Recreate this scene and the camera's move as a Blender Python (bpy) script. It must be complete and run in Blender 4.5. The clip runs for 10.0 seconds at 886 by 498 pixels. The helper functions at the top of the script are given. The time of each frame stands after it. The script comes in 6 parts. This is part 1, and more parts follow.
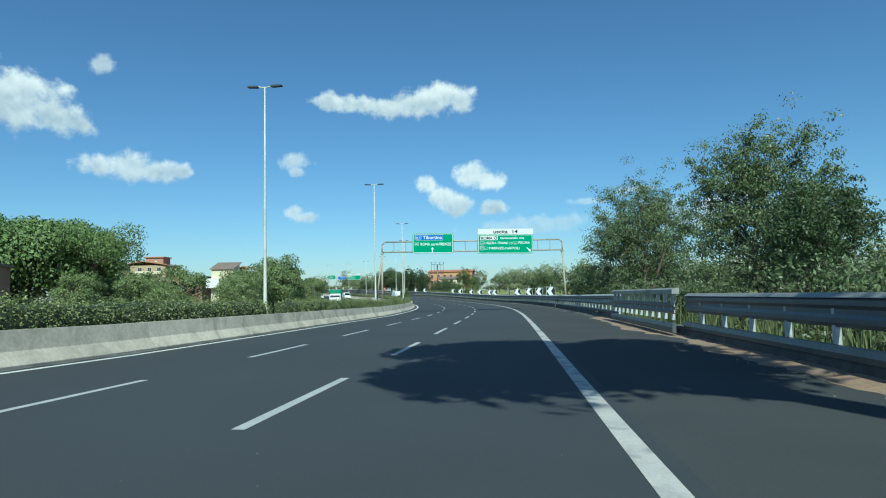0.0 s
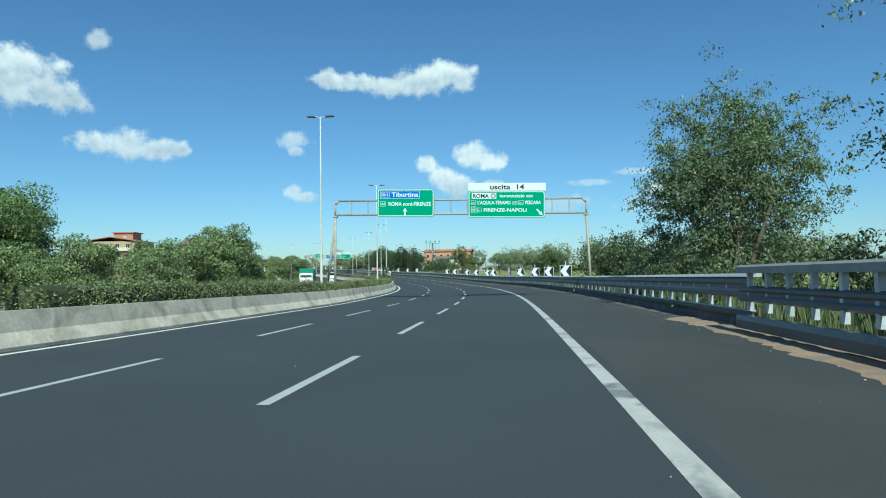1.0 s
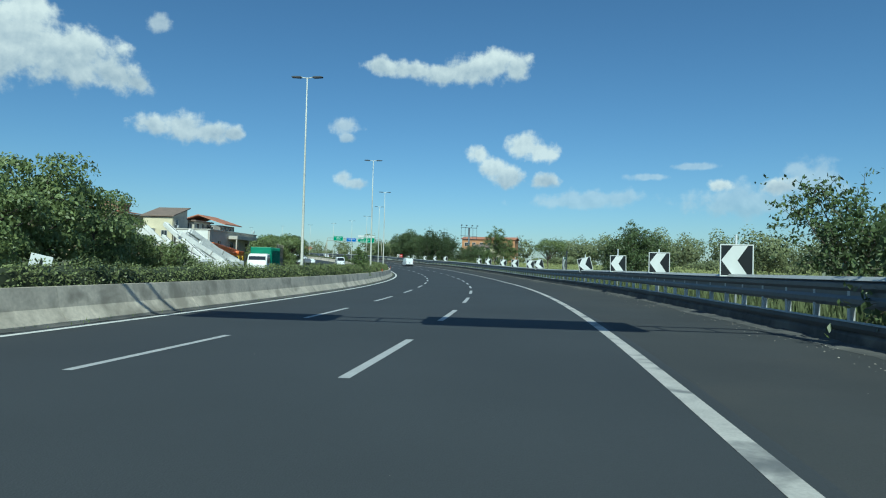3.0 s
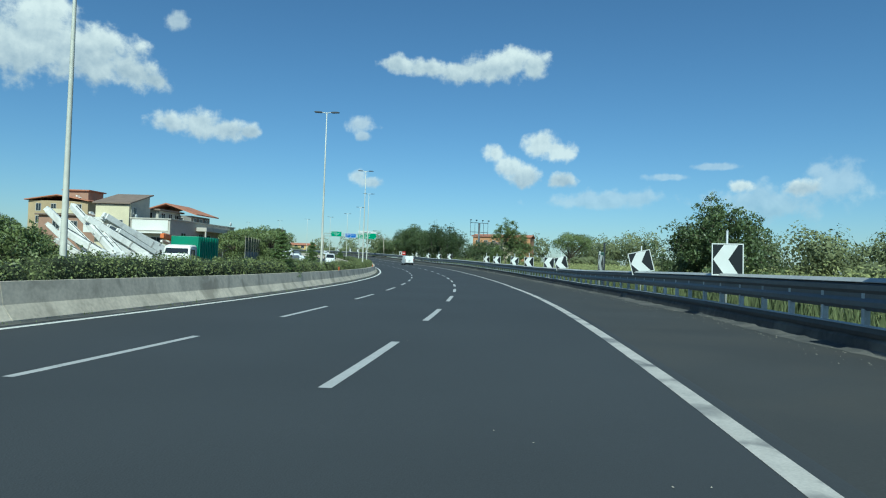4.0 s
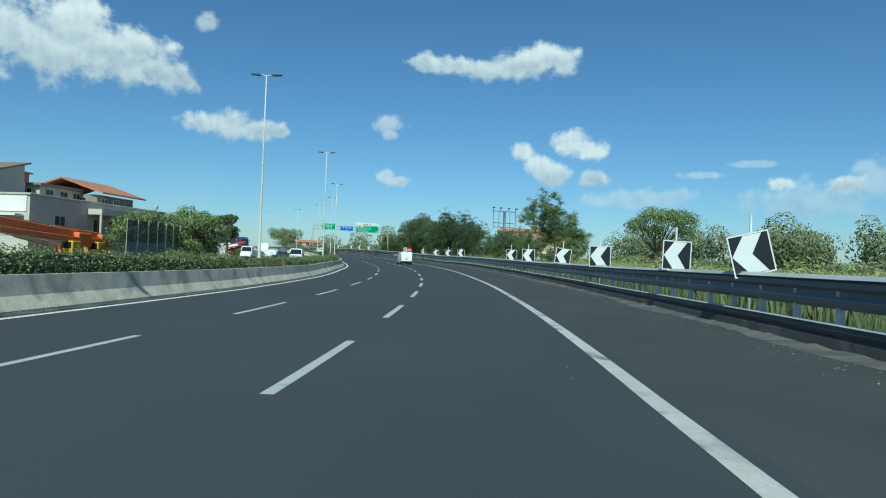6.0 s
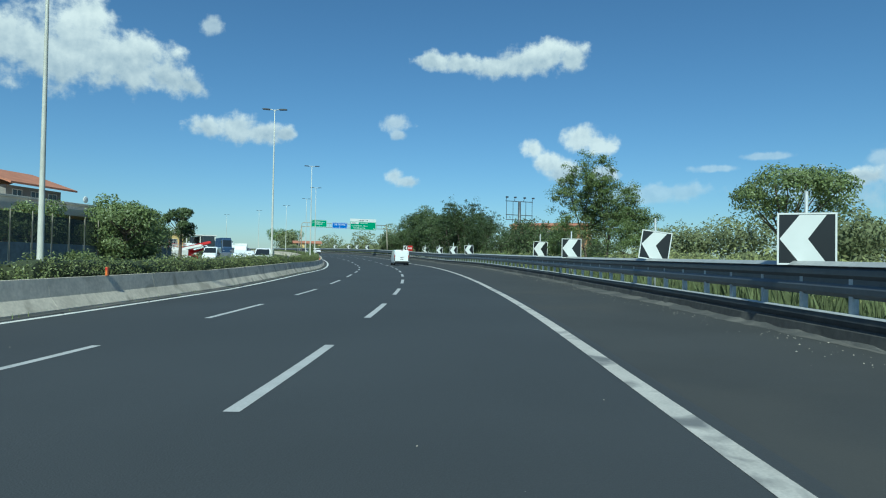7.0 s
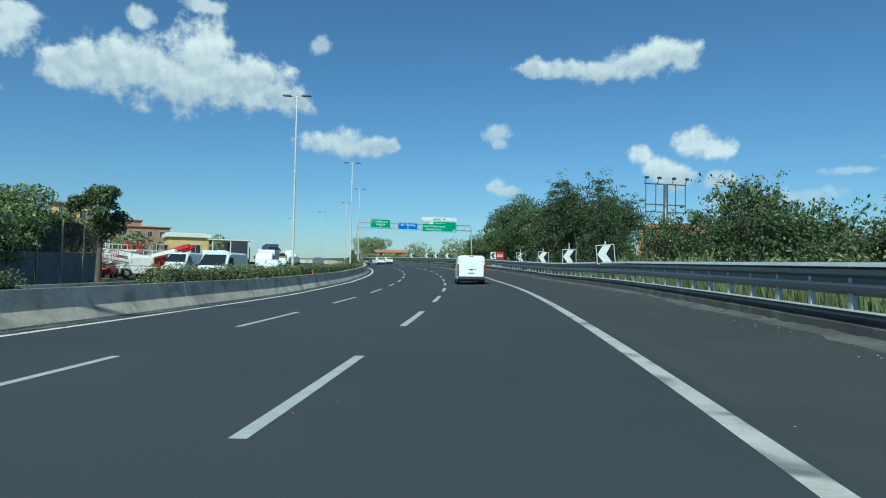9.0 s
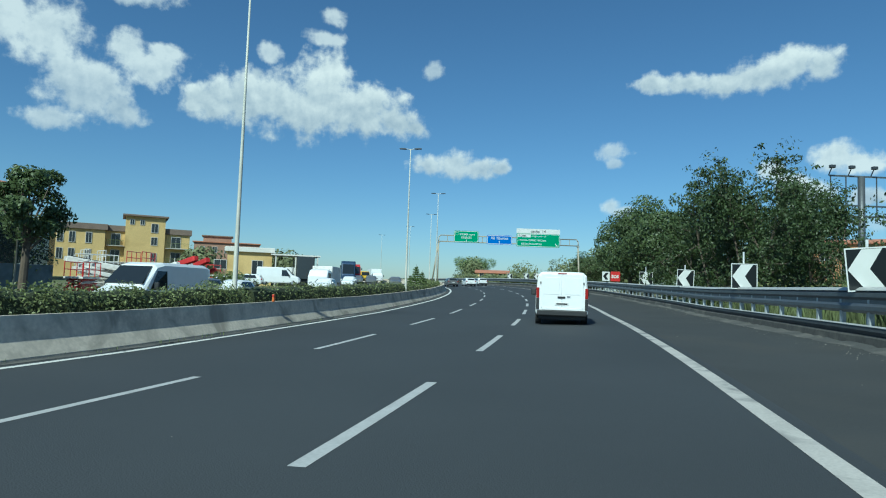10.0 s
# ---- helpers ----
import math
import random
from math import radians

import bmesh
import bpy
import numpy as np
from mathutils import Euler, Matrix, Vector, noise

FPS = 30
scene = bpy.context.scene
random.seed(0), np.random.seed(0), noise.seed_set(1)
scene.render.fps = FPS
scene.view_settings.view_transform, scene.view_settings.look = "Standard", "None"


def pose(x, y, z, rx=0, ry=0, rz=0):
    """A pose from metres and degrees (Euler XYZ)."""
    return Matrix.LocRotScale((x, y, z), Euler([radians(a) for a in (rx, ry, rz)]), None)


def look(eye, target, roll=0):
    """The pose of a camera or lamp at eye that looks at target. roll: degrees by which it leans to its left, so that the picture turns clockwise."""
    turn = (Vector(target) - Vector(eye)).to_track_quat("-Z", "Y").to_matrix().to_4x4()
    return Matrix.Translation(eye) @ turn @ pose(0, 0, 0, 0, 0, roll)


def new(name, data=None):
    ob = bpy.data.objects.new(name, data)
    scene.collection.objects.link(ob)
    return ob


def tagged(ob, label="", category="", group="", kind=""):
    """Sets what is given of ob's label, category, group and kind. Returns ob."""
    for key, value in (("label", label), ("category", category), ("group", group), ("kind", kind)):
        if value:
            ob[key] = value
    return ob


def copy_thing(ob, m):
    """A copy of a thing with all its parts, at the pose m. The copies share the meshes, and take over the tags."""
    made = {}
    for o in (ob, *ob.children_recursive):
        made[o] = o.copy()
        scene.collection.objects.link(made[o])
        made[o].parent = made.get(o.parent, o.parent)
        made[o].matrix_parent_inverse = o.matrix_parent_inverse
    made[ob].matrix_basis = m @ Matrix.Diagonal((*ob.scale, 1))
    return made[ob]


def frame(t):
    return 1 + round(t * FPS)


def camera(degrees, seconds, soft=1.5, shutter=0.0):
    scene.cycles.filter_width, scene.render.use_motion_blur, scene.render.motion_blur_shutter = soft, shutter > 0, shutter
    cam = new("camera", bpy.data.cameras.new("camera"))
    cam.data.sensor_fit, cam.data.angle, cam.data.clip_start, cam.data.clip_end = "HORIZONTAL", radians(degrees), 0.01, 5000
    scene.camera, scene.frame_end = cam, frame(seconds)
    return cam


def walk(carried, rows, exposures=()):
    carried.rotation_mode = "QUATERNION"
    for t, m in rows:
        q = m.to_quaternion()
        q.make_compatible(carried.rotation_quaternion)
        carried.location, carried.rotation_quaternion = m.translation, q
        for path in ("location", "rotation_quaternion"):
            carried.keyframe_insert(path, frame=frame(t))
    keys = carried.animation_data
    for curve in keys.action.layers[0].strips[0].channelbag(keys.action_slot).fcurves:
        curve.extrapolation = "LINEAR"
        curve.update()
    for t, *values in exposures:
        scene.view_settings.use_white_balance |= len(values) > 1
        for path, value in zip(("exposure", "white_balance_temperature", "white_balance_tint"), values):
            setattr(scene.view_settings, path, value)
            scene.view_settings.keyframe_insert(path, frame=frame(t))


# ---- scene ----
cam = camera(71.1, 10.0, soft=1.1, shutter=0.0)

# seconds, eye, yaw to the left of +y, pitch up, lean to the left
PATH = [
    (0, -1.158, 3.460, 1.397, 5.05, 3.82, -1.21),
    (0.5, -1.116, 12.495, 1.277, 4.85, 2.78, -0.95),
    (1, -1.018, 21.452, 1.160, 5.12, 2.07, -0.82),
    (1.5, -0.998, 30.300, 1.060, 5.79, 1.66, -0.13),
    (2, -0.980, 39.261, 0.958, 7.02, 1.56, 0.25),
    (2.5, -0.974, 48.249, 0.844, 8.34, 1.50, 0.91),
    (2.7, -0.991, 51.839, 0.797, 8.88, 1.36, 1.23),
    (3.05, -1.066, 58.272, 0.714, 9.69, 1.21, 1.43),
    (3.4, -1.229, 64.827, 0.649, 10.32, 1.18, 1.42),
    (3.8, -1.567, 72.303, 0.582, 10.81, 1.16, 1.64),
    (4, -1.805, 75.990, 0.549, 10.99, 1.14, 1.95),
    (4.5, -2.556, 85.153, 0.481, 11.60, 1.05, 2.43),
    (5, -3.440, 94.164, 0.424, 12.29, 0.90, 2.72),
    (5.5, -4.456, 103.241, 0.367, 13.13, 0.99, 2.53),
    (6.1, -6.149, 114.341, 0.292, 13.74, 1.08, 1.97),
    (6.5, -7.560, 121.775, 0.258, 14.03, 1.07, 1.53),
    (7, -9.443, 131.009, 0.257, 14.60, 1.02, 0.97),
    (7.5, -11.545, 140.074, 0.265, 15.71, 0.98, 0.57),
    (8, -13.852, 149.066, 0.323, 17.55, 1.09, 0.65),
    (8.5, -16.253, 157.996, 0.382, 20.37, 1.31, 0.69),
    (9, -19.020, 166.819, 0.494, 24.09, 1.86, 1.03),
    (9.5, -21.954, 175.611, 0.606, 28.85, 2.67, 1.65),
    (10, -25.019, 184.278, 0.701, 34.38, 3.60, 1.91),
]


def eye_pose(x, y, z, yaw, pitch, lean):
    a, b = radians(yaw), radians(pitch)
    ahead = Vector((-math.sin(a) * math.cos(b), math.cos(a) * math.cos(b), math.sin(b)))
    return look((x, y, z), Vector((x, y, z)) + ahead, lean)


walk(cam, [(r[0], eye_pose(*r[1:])) for r in PATH], [(0, 0.23, 5200, -14), (1, 0.28, 5200, -14), (2, 0.16, 5200, -14), (2.5, 0.0, 5200, -14), (2.8, 0.0, 5200, -14), (3.5, 0.06, 5200, -14), (4, 0.07, 5200, -14), (10, 0.05, 5150, -14)])

# ---- light ----
SUN_EL, SUN_AZ = 44.0, 171.0   # degrees; azimuth clockwise from +y
world = bpy.data.worlds.new("sky")
scene.world = world
world.use_nodes = True
wn = world.node_tree.nodes
sky = wn.new("ShaderNodeTexSky")
sky.sky_type = "NISHITA"
sky.sun_disc = False
sky.sun_elevation, sky.sun_rotation = radians(SUN_EL), radians(SUN_AZ)
sky.altitude, sky.air_density, sky.dust_density, sky.ozone_density = 50, 1.0, 0.45, 5.0
world.node_tree.links.new(sky.outputs[0], wn["Background"].inputs[0])
wn["Background"].inputs[1].default_value = 0.084
sun_data = bpy.data.lights.new("sun", "SUN")
sun_data.energy, sun_data.angle, sun_data.color = 4.8, radians(0.55), (1.0, 0.91, 0.76)
sun = new("sun", sun_data)
_e, _a = radians(SUN_EL), radians(SUN_AZ)
SUN_DIR = Vector((math.sin(_a) * math.cos(_e), math.cos(_a) * math.cos(_e), math.sin(_e)))
sun.matrix_world = look(SUN_DIR * 300, (0, 0, 0))

# ---- the line of the road: s along the right edge line, d to its right ----
KS = np.arange(-20.0, 341.0, 20.0)
KAPPA = np.array([-2.28, -2.28, 0.45, 0.21, 1.97, 3.59, 2.68, 2.6, 2.43, 3.14, 2.09, 2.85, 1.76, 3.4, 4.24, 4.56, 4.61, 4.61, 4.61]) / 1000
RISE = np.array([0.22, 0.0, -0.25, -0.46, -0.71, -0.89, -1.01, -1.15, -1.14, -1.01, -0.76, -0.54, -0.37, 0.02, 0.5, 0.95, 1.35, 1.65, 1.8])
FALL = np.array([-1.6, -1.63, -0.11, 0.55, 0.97, 0.72, 0.97, 0.53, 1.0, 1.72, 1.82, 3.23, 2.71, 2.49, 2.33, 2.22, 2.16, 2.07, 2.03]) / 100
SS = np.arange(-80.0, 420.1, 1.0)
_k = np.interp(SS, KS, KAPPA, left=0.0)
_th = np.concatenate([[0.0], np.cumsum((_k[1:] + _k[:-1]) / 2)])
_th -= np.interp(0, SS, _th)
_m = (_th[1:] + _th[:-1]) / 2
_X = np.concatenate([[0.0], np.cumsum(-np.sin(_m))])
_Y = np.concatenate([[0.0], np.cumsum(np.cos(_m))])
_X -= np.interp(0, SS, _X)
_Y -= np.interp(0, SS, _Y)


def heading(s):
    return float(np.interp(s, SS, _th))


def height(s, d):
    return float(np.interp(s, KS, RISE) + np.clip(d, -16, 6) * np.interp(s, KS, FALL))


def place(s, d, z=0.0):
    """A point of the world s along the road, d right of its edge line, z over the carriageway."""
    a = heading(s)
    return Vector((float(np.interp(s, SS, _X)) + d * math.cos(a), float(np.interp(s, SS, _Y)) + d * math.sin(a), height(s, d) + z))


def stand(s, d, z=0.0, turn=0.0, scale=1.0):
    """The pose of a thing at that point: its y runs along the road, turned by some degrees."""
    return Matrix.LocRotScale(place(s, d, z), Euler((0, 0, heading(s) + radians(turn))), (scale,) * 3)


# ---- building blocks ----
def part(name, bm, material, parent=None, label="", m=None, smooth=False):
    """Links a bmesh as one mesh object under a thing or a part."""
    me = bpy.data.meshes.new(name)
    bm.to_mesh(me)
    bm.free()
    me.materials.append(material)
    if smooth:
        for p in me.polygons:
            p.use_smooth = True
    ob = new(name, me)
    ob.parent = parent
    if m is not None:
        ob.matrix_basis = m
    if label:
        tagged(ob, label)
    return ob


def raw(name, verts, faces, material, parent=None, smooth=False):
    me = bpy.data.meshes.new(name)
    me.from_pydata(verts, [], faces)
    me.materials.append(material)
    if smooth:
        me.polygons.foreach_set("use_smooth", [True] * len(me.polygons))
    ob = new(name, me)
    ob.parent = parent
    return ob


def thing(name, m, label, category, group="", kind=""):
    ob = new(name)
    ob.empty_display_size = 0.3
    ob.matrix_basis = m
    return tagged(ob, label, category, group, kind)


def box(bm, size, at=(0, 0, 0), bevel=0.0, turn=None):
    """Adds a box whose middle lies at the given point."""
    m = Matrix.Translation(at)
    if turn is not None:
        m = m @ Euler([radians(a) for a in turn]).to_matrix().to_4x4()
    r = bmesh.ops.create_cube(bm, size=1.0, matrix=m @ Matrix.Diagonal((*size, 1)))
    if bevel:
        edges = list({e for v in r["verts"] for e in v.link_edges})
        bmesh.ops.bevel(bm, geom=edges, offset=bevel, segments=2, affect="EDGES", profile=0.5)
    return bm


def rod(bm, a, b, r0, r1=None, n=10):
    """Adds a tapered round bar from a to b."""
    a, b = Vector(a), Vector(b)
    d = b - a
    m = Matrix.Translation((a + b) / 2) @ d.to_track_quat("Z", "Y").to_matrix().to_4x4()
    bmesh.ops.create_cone(bm, cap_ends=True, segments=n, radius1=r0, radius2=r0 if r1 is None else r1, depth=d.length, matrix=m)
    return bm


def turned(bm, rings, n=12):
    """Adds a closed round skin through rings of (height, radius)."""
    loops = [[bm.verts.new((r * math.cos(2 * math.pi * k / n), r * math.sin(2 * math.pi * k / n), z)) for k in range(n)] for z, r in rings]
    for a, b in zip(loops, loops[1:]):
        for k in range(n):
            bm.faces.new((a[k], a[(k + 1) % n], b[(k + 1) % n], b[k]))
    bm.faces.new(loops[0][::-1])
    bm.faces.new(loops[-1])
    return bm


def prism(bm, outline, depth, m=None):
    """Adds an outline in x and z, pushed depth along y."""
    f = [bm.verts.new((x, 0, z)) for x, z in outline]
    g = [bm.verts.new((x, depth, z)) for x, z in outline]
    n = len(outline)
    bm.faces.new(f)
    bm.faces.new(g[::-1])
    for i in range(n):
        bm.faces.new((f[i], g[i], g[(i + 1) % n], f[(i + 1) % n]))
    bmesh.ops.recalc_face_normals(bm, faces=bm.faces)
    if m is not None:
        bmesh.ops.transform(bm, matrix=m, verts=f + g)
    return bm


def sweep(name, profile, s0, s1, step, material, parent=None, closed=True, smooth=False, jitter=0.0):
    """A section in d and z carried along the road."""
    n = max(2, int(math.ceil((s1 - s0) / step)) + 1)
    verts, faces, k = [], [], len(profile)
    for i in range(n):
        s = s0 + (s1 - s0) * i / (n - 1)
        for d, z in profile:
            verts.append(place(s, d, z + (random.uniform(-jitter, jitter) if jitter else 0)))
    for i in range(n - 1):
        for j in range(k if closed else k - 1):
            a, b = i * k + j, i * k + (j + 1) % k
            faces.append((a, b, b + k, a + k))
    if closed:
        faces.append(tuple(range(k))[::-1])
        faces.append(tuple(range((n - 1) * k, n * k)))
    ob = raw(name, verts, faces, material, parent, smooth)
    bm = bmesh.new()
    bm.from_mesh(ob.data)
    if closed:
        bmesh.ops.recalc_face_normals(bm, faces=bm.faces)
    elif bm.faces:
        bm.faces.ensure_lookup_table()
        if bm.faces[0].normal.z < 0:
            bmesh.ops.reverse_faces(bm, faces=bm.faces)
    bm.to_mesh(ob.data)
    bm.free()
    return ob


def lettering(text, size, x, z, y, material, parent, wide=1.0, align="LEFT", bold=0.0):
    """Words in the built-in font on a panel that faces -y, as a thin mesh."""
    cu = bpy.data.curves.new("letter", "FONT")
    cu.body, cu.size, cu.align_x, cu.extrude, cu.offset = text, size, align, 0.004, bold
    tmp = bpy.data.objects.new("tmp", cu)
    scene.collection.objects.link(tmp)
    bpy.context.view_layer.update()
    me = bpy.data.meshes.new_from_object(tmp.evaluated_get(bpy.context.evaluated_depsgraph_get()))
    bpy.data.objects.remove(tmp)
    me.transform(Matrix.Translation((x, y, z)) @ Matrix.Rotation(math.pi / 2, 4, "X") @ Matrix.Diagonal((wide, 1, 1, 1)))
    # strokes that stand over one another make one letter
    edges = [tuple(e.vertices) for e in me.edges]
    home = list(range(len(me.vertices)))
    changed = True
    while changed:
        changed = False
        for i, j in edges + edges[::-1]:
            if home[i] != home[j]:
                home[i] = home[j] = min(home[i], home[j])
                changed = True
    co = [tuple(v.co) for v in me.vertices]
    spans = {}
    for i, k in enumerate(home):
        lo, hi = spans.get(k, (1e9, -1e9))
        spans[k] = (min(lo, co[i][0]), max(hi, co[i][0]))
    letters = []
    for k, (lo, hi) in sorted(spans.items(), key=lambda q: q[1]):
        if letters and min(hi, letters[-1][1]) - lo > 0.5 * min(hi - lo, letters[-1][1] - letters[-1][0]):
            letters[-1] = (letters[-1][0], max(hi, letters[-1][1]), letters[-1][2] | {k})
        else:
            letters.append((lo, hi, {k}))
    polys = [tuple(q.vertices) for q in me.polygons]
    for _, _, keys in letters:
        ids = [i for i, k in enumerate(home) if k in keys]
        at = {i: n for n, i in enumerate(ids)}
        raw("letter", [co[i] for i in ids], [tuple(at[i] for i in q) for q in polys if q[0] in at], material, parent)
    bpy.data.meshes.remove(me)


# ---- materials ----
def surface(name, colour, rough=0.7, metal=0.0, fine=20.0, coarse=1.2, vary=0.12, stain=None, stain_at=0.6, bump=0.15, piece=0.0, spec=0.5, island=0.0, through_light=0.0, coat=0.0):
    """A material with grain and patches in object space, an optional stain and a shade of its own for each piece."""
    m = bpy.data.materials.new(name)
    m.use_nodes = True
    nt, N = m.node_tree, m.node_tree.nodes
    L = nt.links.new
    p = N["Principled BSDF"]
    p.inputs["Roughness"].default_value, p.inputs["Metallic"].default_value = rough, metal
    p.inputs["Specular IOR Level"].default_value = spec
    if coat:
        p.inputs["Coat Weight"].default_value, p.inputs["Coat Roughness"].default_value = coat, 0.08
    geo = N.new("ShaderNodeNewGeometry")
    n1, n2 = N.new("ShaderNodeTexNoise"), N.new("ShaderNodeTexNoise")
    n1.inputs["Scale"].default_value, n1.inputs["Detail"].default_value = fine, 6
    n2.inputs["Scale"].default_value, n2.inputs["Detail"].default_value = coarse, 5
    for n in (n1, n2):
        L(geo.outputs["Position"], n.inputs["Vector"])
    add = N.new("ShaderNodeMath")
    add.operation = "ADD"
    L(n1.outputs[0], add.inputs[0])
    L(n2.outputs[0], add.inputs[1])
    last = add.outputs[0]
    low, high = 1.0 - vary, 1.0 + vary
    for amount, source in ((piece, "ShaderNodeObjectInfo"), (island, None)):
        if amount:
            a2 = N.new("ShaderNodeMath")
            a2.operation = "MULTIPLY_ADD"
            L(N.new(source).outputs["Random"] if source else geo.outputs["Random Per Island"], a2.inputs[0])
            a2.inputs[1].default_value = amount
            L(last, a2.inputs[2])
            last = a2.outputs[0]
    span = N.new("ShaderNodeMapRange")
    extra = piece + island
    for i, v in enumerate((0.6, 1.4 + extra, low - extra * 0.4, high + extra * 0.4)):
        span.inputs[i + 1].default_value = v
    L(last, span.inputs[0])
    mul = N.new("ShaderNodeMix")
    mul.data_type, mul.blend_type = "RGBA", "MULTIPLY"
    mul.inputs["Factor"].default_value = 1.0
    mul.inputs["A"].default_value = (*colour, 1)
    L(span.outputs[0], mul.inputs["B"])
    out = mul.outputs["Result"]
    if stain is not None:
        n3 = N.new("ShaderNodeTexNoise")
        n3.inputs["Scale"].default_value, n3.inputs["Detail"].default_value, n3.inputs["Distortion"].default_value = coarse * 0.6, 8, 0.6
        L(geo.outputs["Position"], n3.inputs["Vector"])
        ramp = N.new("ShaderNodeMapRange")
        ramp.inputs[1].default_value, ramp.inputs[2].default_value = stain_at - 0.08, stain_at + 0.08
        L(n3.outputs[0], ramp.inputs[0])
        mx = N.new("ShaderNodeMix")
        mx.data_type = "RGBA"
        L(ramp.outputs[0], mx.inputs["Factor"])
        L(out, mx.inputs["A"])
        mx.inputs["B"].default_value = (*stain, 1)
        out = mx.outputs["Result"]
    L(out, p.inputs["Base Color"])
    if through_light:
        tr = N.new("ShaderNodeBsdfTranslucent")
        L(out, tr.inputs["Color"])
        ms = N.new("ShaderNodeMixShader")
        ms.inputs[0].default_value = through_light
        L(p.outputs[0], ms.inputs[1])
        L(tr.outputs[0], ms.inputs[2])
        L(ms.outputs[0], N["Material Output"].inputs["Surface"])
    if bump:
        b = N.new("ShaderNodeBump")
        b.inputs["Strength"].default_value, b.inputs["Distance"].default_value = bump, 0.02
        L(n1.outputs[0], b.inputs["Height"])
        L(b.outputs[0], p.inputs["Normal"])
    return m


M_ASPHALT = surface("asphalt", (0.0455, 0.049, 0.0535), 0.8, fine=60, coarse=0.25, vary=0.16, bump=0.3, spec=0.35)
M_SHOULDER = surface("shoulder_asphalt", (0.051, 0.0525, 0.053), 0.88, fine=50, coarse=0.4, vary=0.2, stain=(0.06, 0.059, 0.056), stain_at=0.62, bump=0.3, spec=0.3)
M_PAINT = surface("road_paint", (0.43, 0.42, 0.41), 0.6, fine=35, coarse=3, vary=0.18, stain=(0.25, 0.25, 0.25), stain_at=0.7)
M_CONCRETE = surface("barrier_concrete", (0.57, 0.5, 0.4), 0.85, fine=11, coarse=1.6, vary=0.22, stain=(0.33, 0.29, 0.23), stain_at=0.58, piece=0.3, bump=0.3)
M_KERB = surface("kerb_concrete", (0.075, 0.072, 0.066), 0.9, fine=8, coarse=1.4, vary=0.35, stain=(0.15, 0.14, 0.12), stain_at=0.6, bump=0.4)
M_EDGE = surface("worn_edge_paint", (0.48, 0.45, 0.41), 0.6, fine=35, coarse=2.2, vary=0.22, stain=(0.17, 0.165, 0.16), stain_at=0.6)
M_LINE = surface("clean_edge_paint", (0.66, 0.65, 0.61), 0.6, fine=35, coarse=2.2, vary=0.12, stain=(0.4, 0.39, 0.37), stain_at=0.68)
# sunlight put into the colour: rail caps and top edges far paler than the beams
M_CAP = surface("sunlit_galvanised_steel", (0.5, 0.5, 0.48), 0.5, 0.3, fine=6, coarse=0.6, vary=0.14, piece=0.2, bump=0.05)
M_OLDCAP = surface("weathered_steel", (0.3, 0.295, 0.28), 0.55, 0.3, fine=6, coarse=0.6, vary=0.2, stain=(0.2, 0.18, 0.15), stain_at=0.62, bump=0.05)
# lower rail in a darker tone than the beams, with random paler patches
M_DARKRAIL = surface("dark_lower_rail", (0.06, 0.062, 0.064), 0.6, 0.3, fine=6, coarse=0.8, vary=0.25, stain=(0.11, 0.105, 0.095), stain_at=0.62, bump=0.1)
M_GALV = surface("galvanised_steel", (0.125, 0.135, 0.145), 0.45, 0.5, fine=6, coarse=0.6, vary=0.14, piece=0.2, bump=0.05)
M_POST = surface("post_steel", (0.5, 0.52, 0.52), 0.55, 0.35, fine=10, coarse=2, vary=0.2, piece=0.3, bump=0.05)
M_POLE = surface("lamp_pole_steel", (0.55, 0.54, 0.47), 0.6, 0.0, fine=4, coarse=0.5, vary=0.15, bump=0.03)
M_GANTRY = surface("gantry_steel", (0.37, 0.33, 0.25), 0.65, 0.1, fine=5, coarse=0.7, vary=0.25, stain=(0.22, 0.13, 0.07), stain_at=0.68, bump=0.1)
M_GREEN = surface("sign_green", (0.0, 0.27, 0.125), 0.35, fine=3, coarse=0.4, vary=0.06, bump=0)
M_BLUE = surface("sign_blue", (0.01, 0.13, 0.5), 0.35, fine=3, coarse=0.4, vary=0.06, bump=0)
M_WHITE = surface("sign_white", (0.66, 0.67, 0.65), 0.4, fine=3, coarse=0.6, vary=0.06, bump=0)
M_BLACK = surface("sign_black", (0.012, 0.014, 0.016), 0.4, fine=3, coarse=0.6, vary=0.1, bump=0)
M_SIGNBACK = surface("sign_back_grey", (0.32, 0.33, 0.34), 0.5, 0.4, fine=4, coarse=1, vary=0.1, bump=0)
M_DIRT = surface("ground_soil", (0.16, 0.14, 0.085), 0.95, fine=5, coarse=0.08, vary=0.35, stain=(0.1, 0.115, 0.045), stain_at=0.5, bump=0.5)
M_LITTER = surface("dry_soil", (0.3, 0.2, 0.13), 0.95, fine=14, coarse=1.2, vary=0.3, stain=(0.2, 0.17, 0.13), stain_at=0.55, bump=0.5)
M_GRIT = surface("grey_grit", (0.12, 0.115, 0.105), 0.95, fine=30, coarse=1.5, vary=0.3, stain=(0.07, 0.07, 0.068), stain_at=0.5, bump=0.5)
M_BARK = surface("bark", (0.12, 0.095, 0.07), 0.9, fine=14, coarse=2, vary=0.3, bump=0.5)
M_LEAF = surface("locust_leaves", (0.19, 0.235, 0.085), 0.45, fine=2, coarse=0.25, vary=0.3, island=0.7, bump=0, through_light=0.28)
M_LEAF_A = surface("feathery_leaves", (0.15, 0.195, 0.065), 0.45, fine=2, coarse=0.25, vary=0.3, island=0.7, bump=0, through_light=0.28)
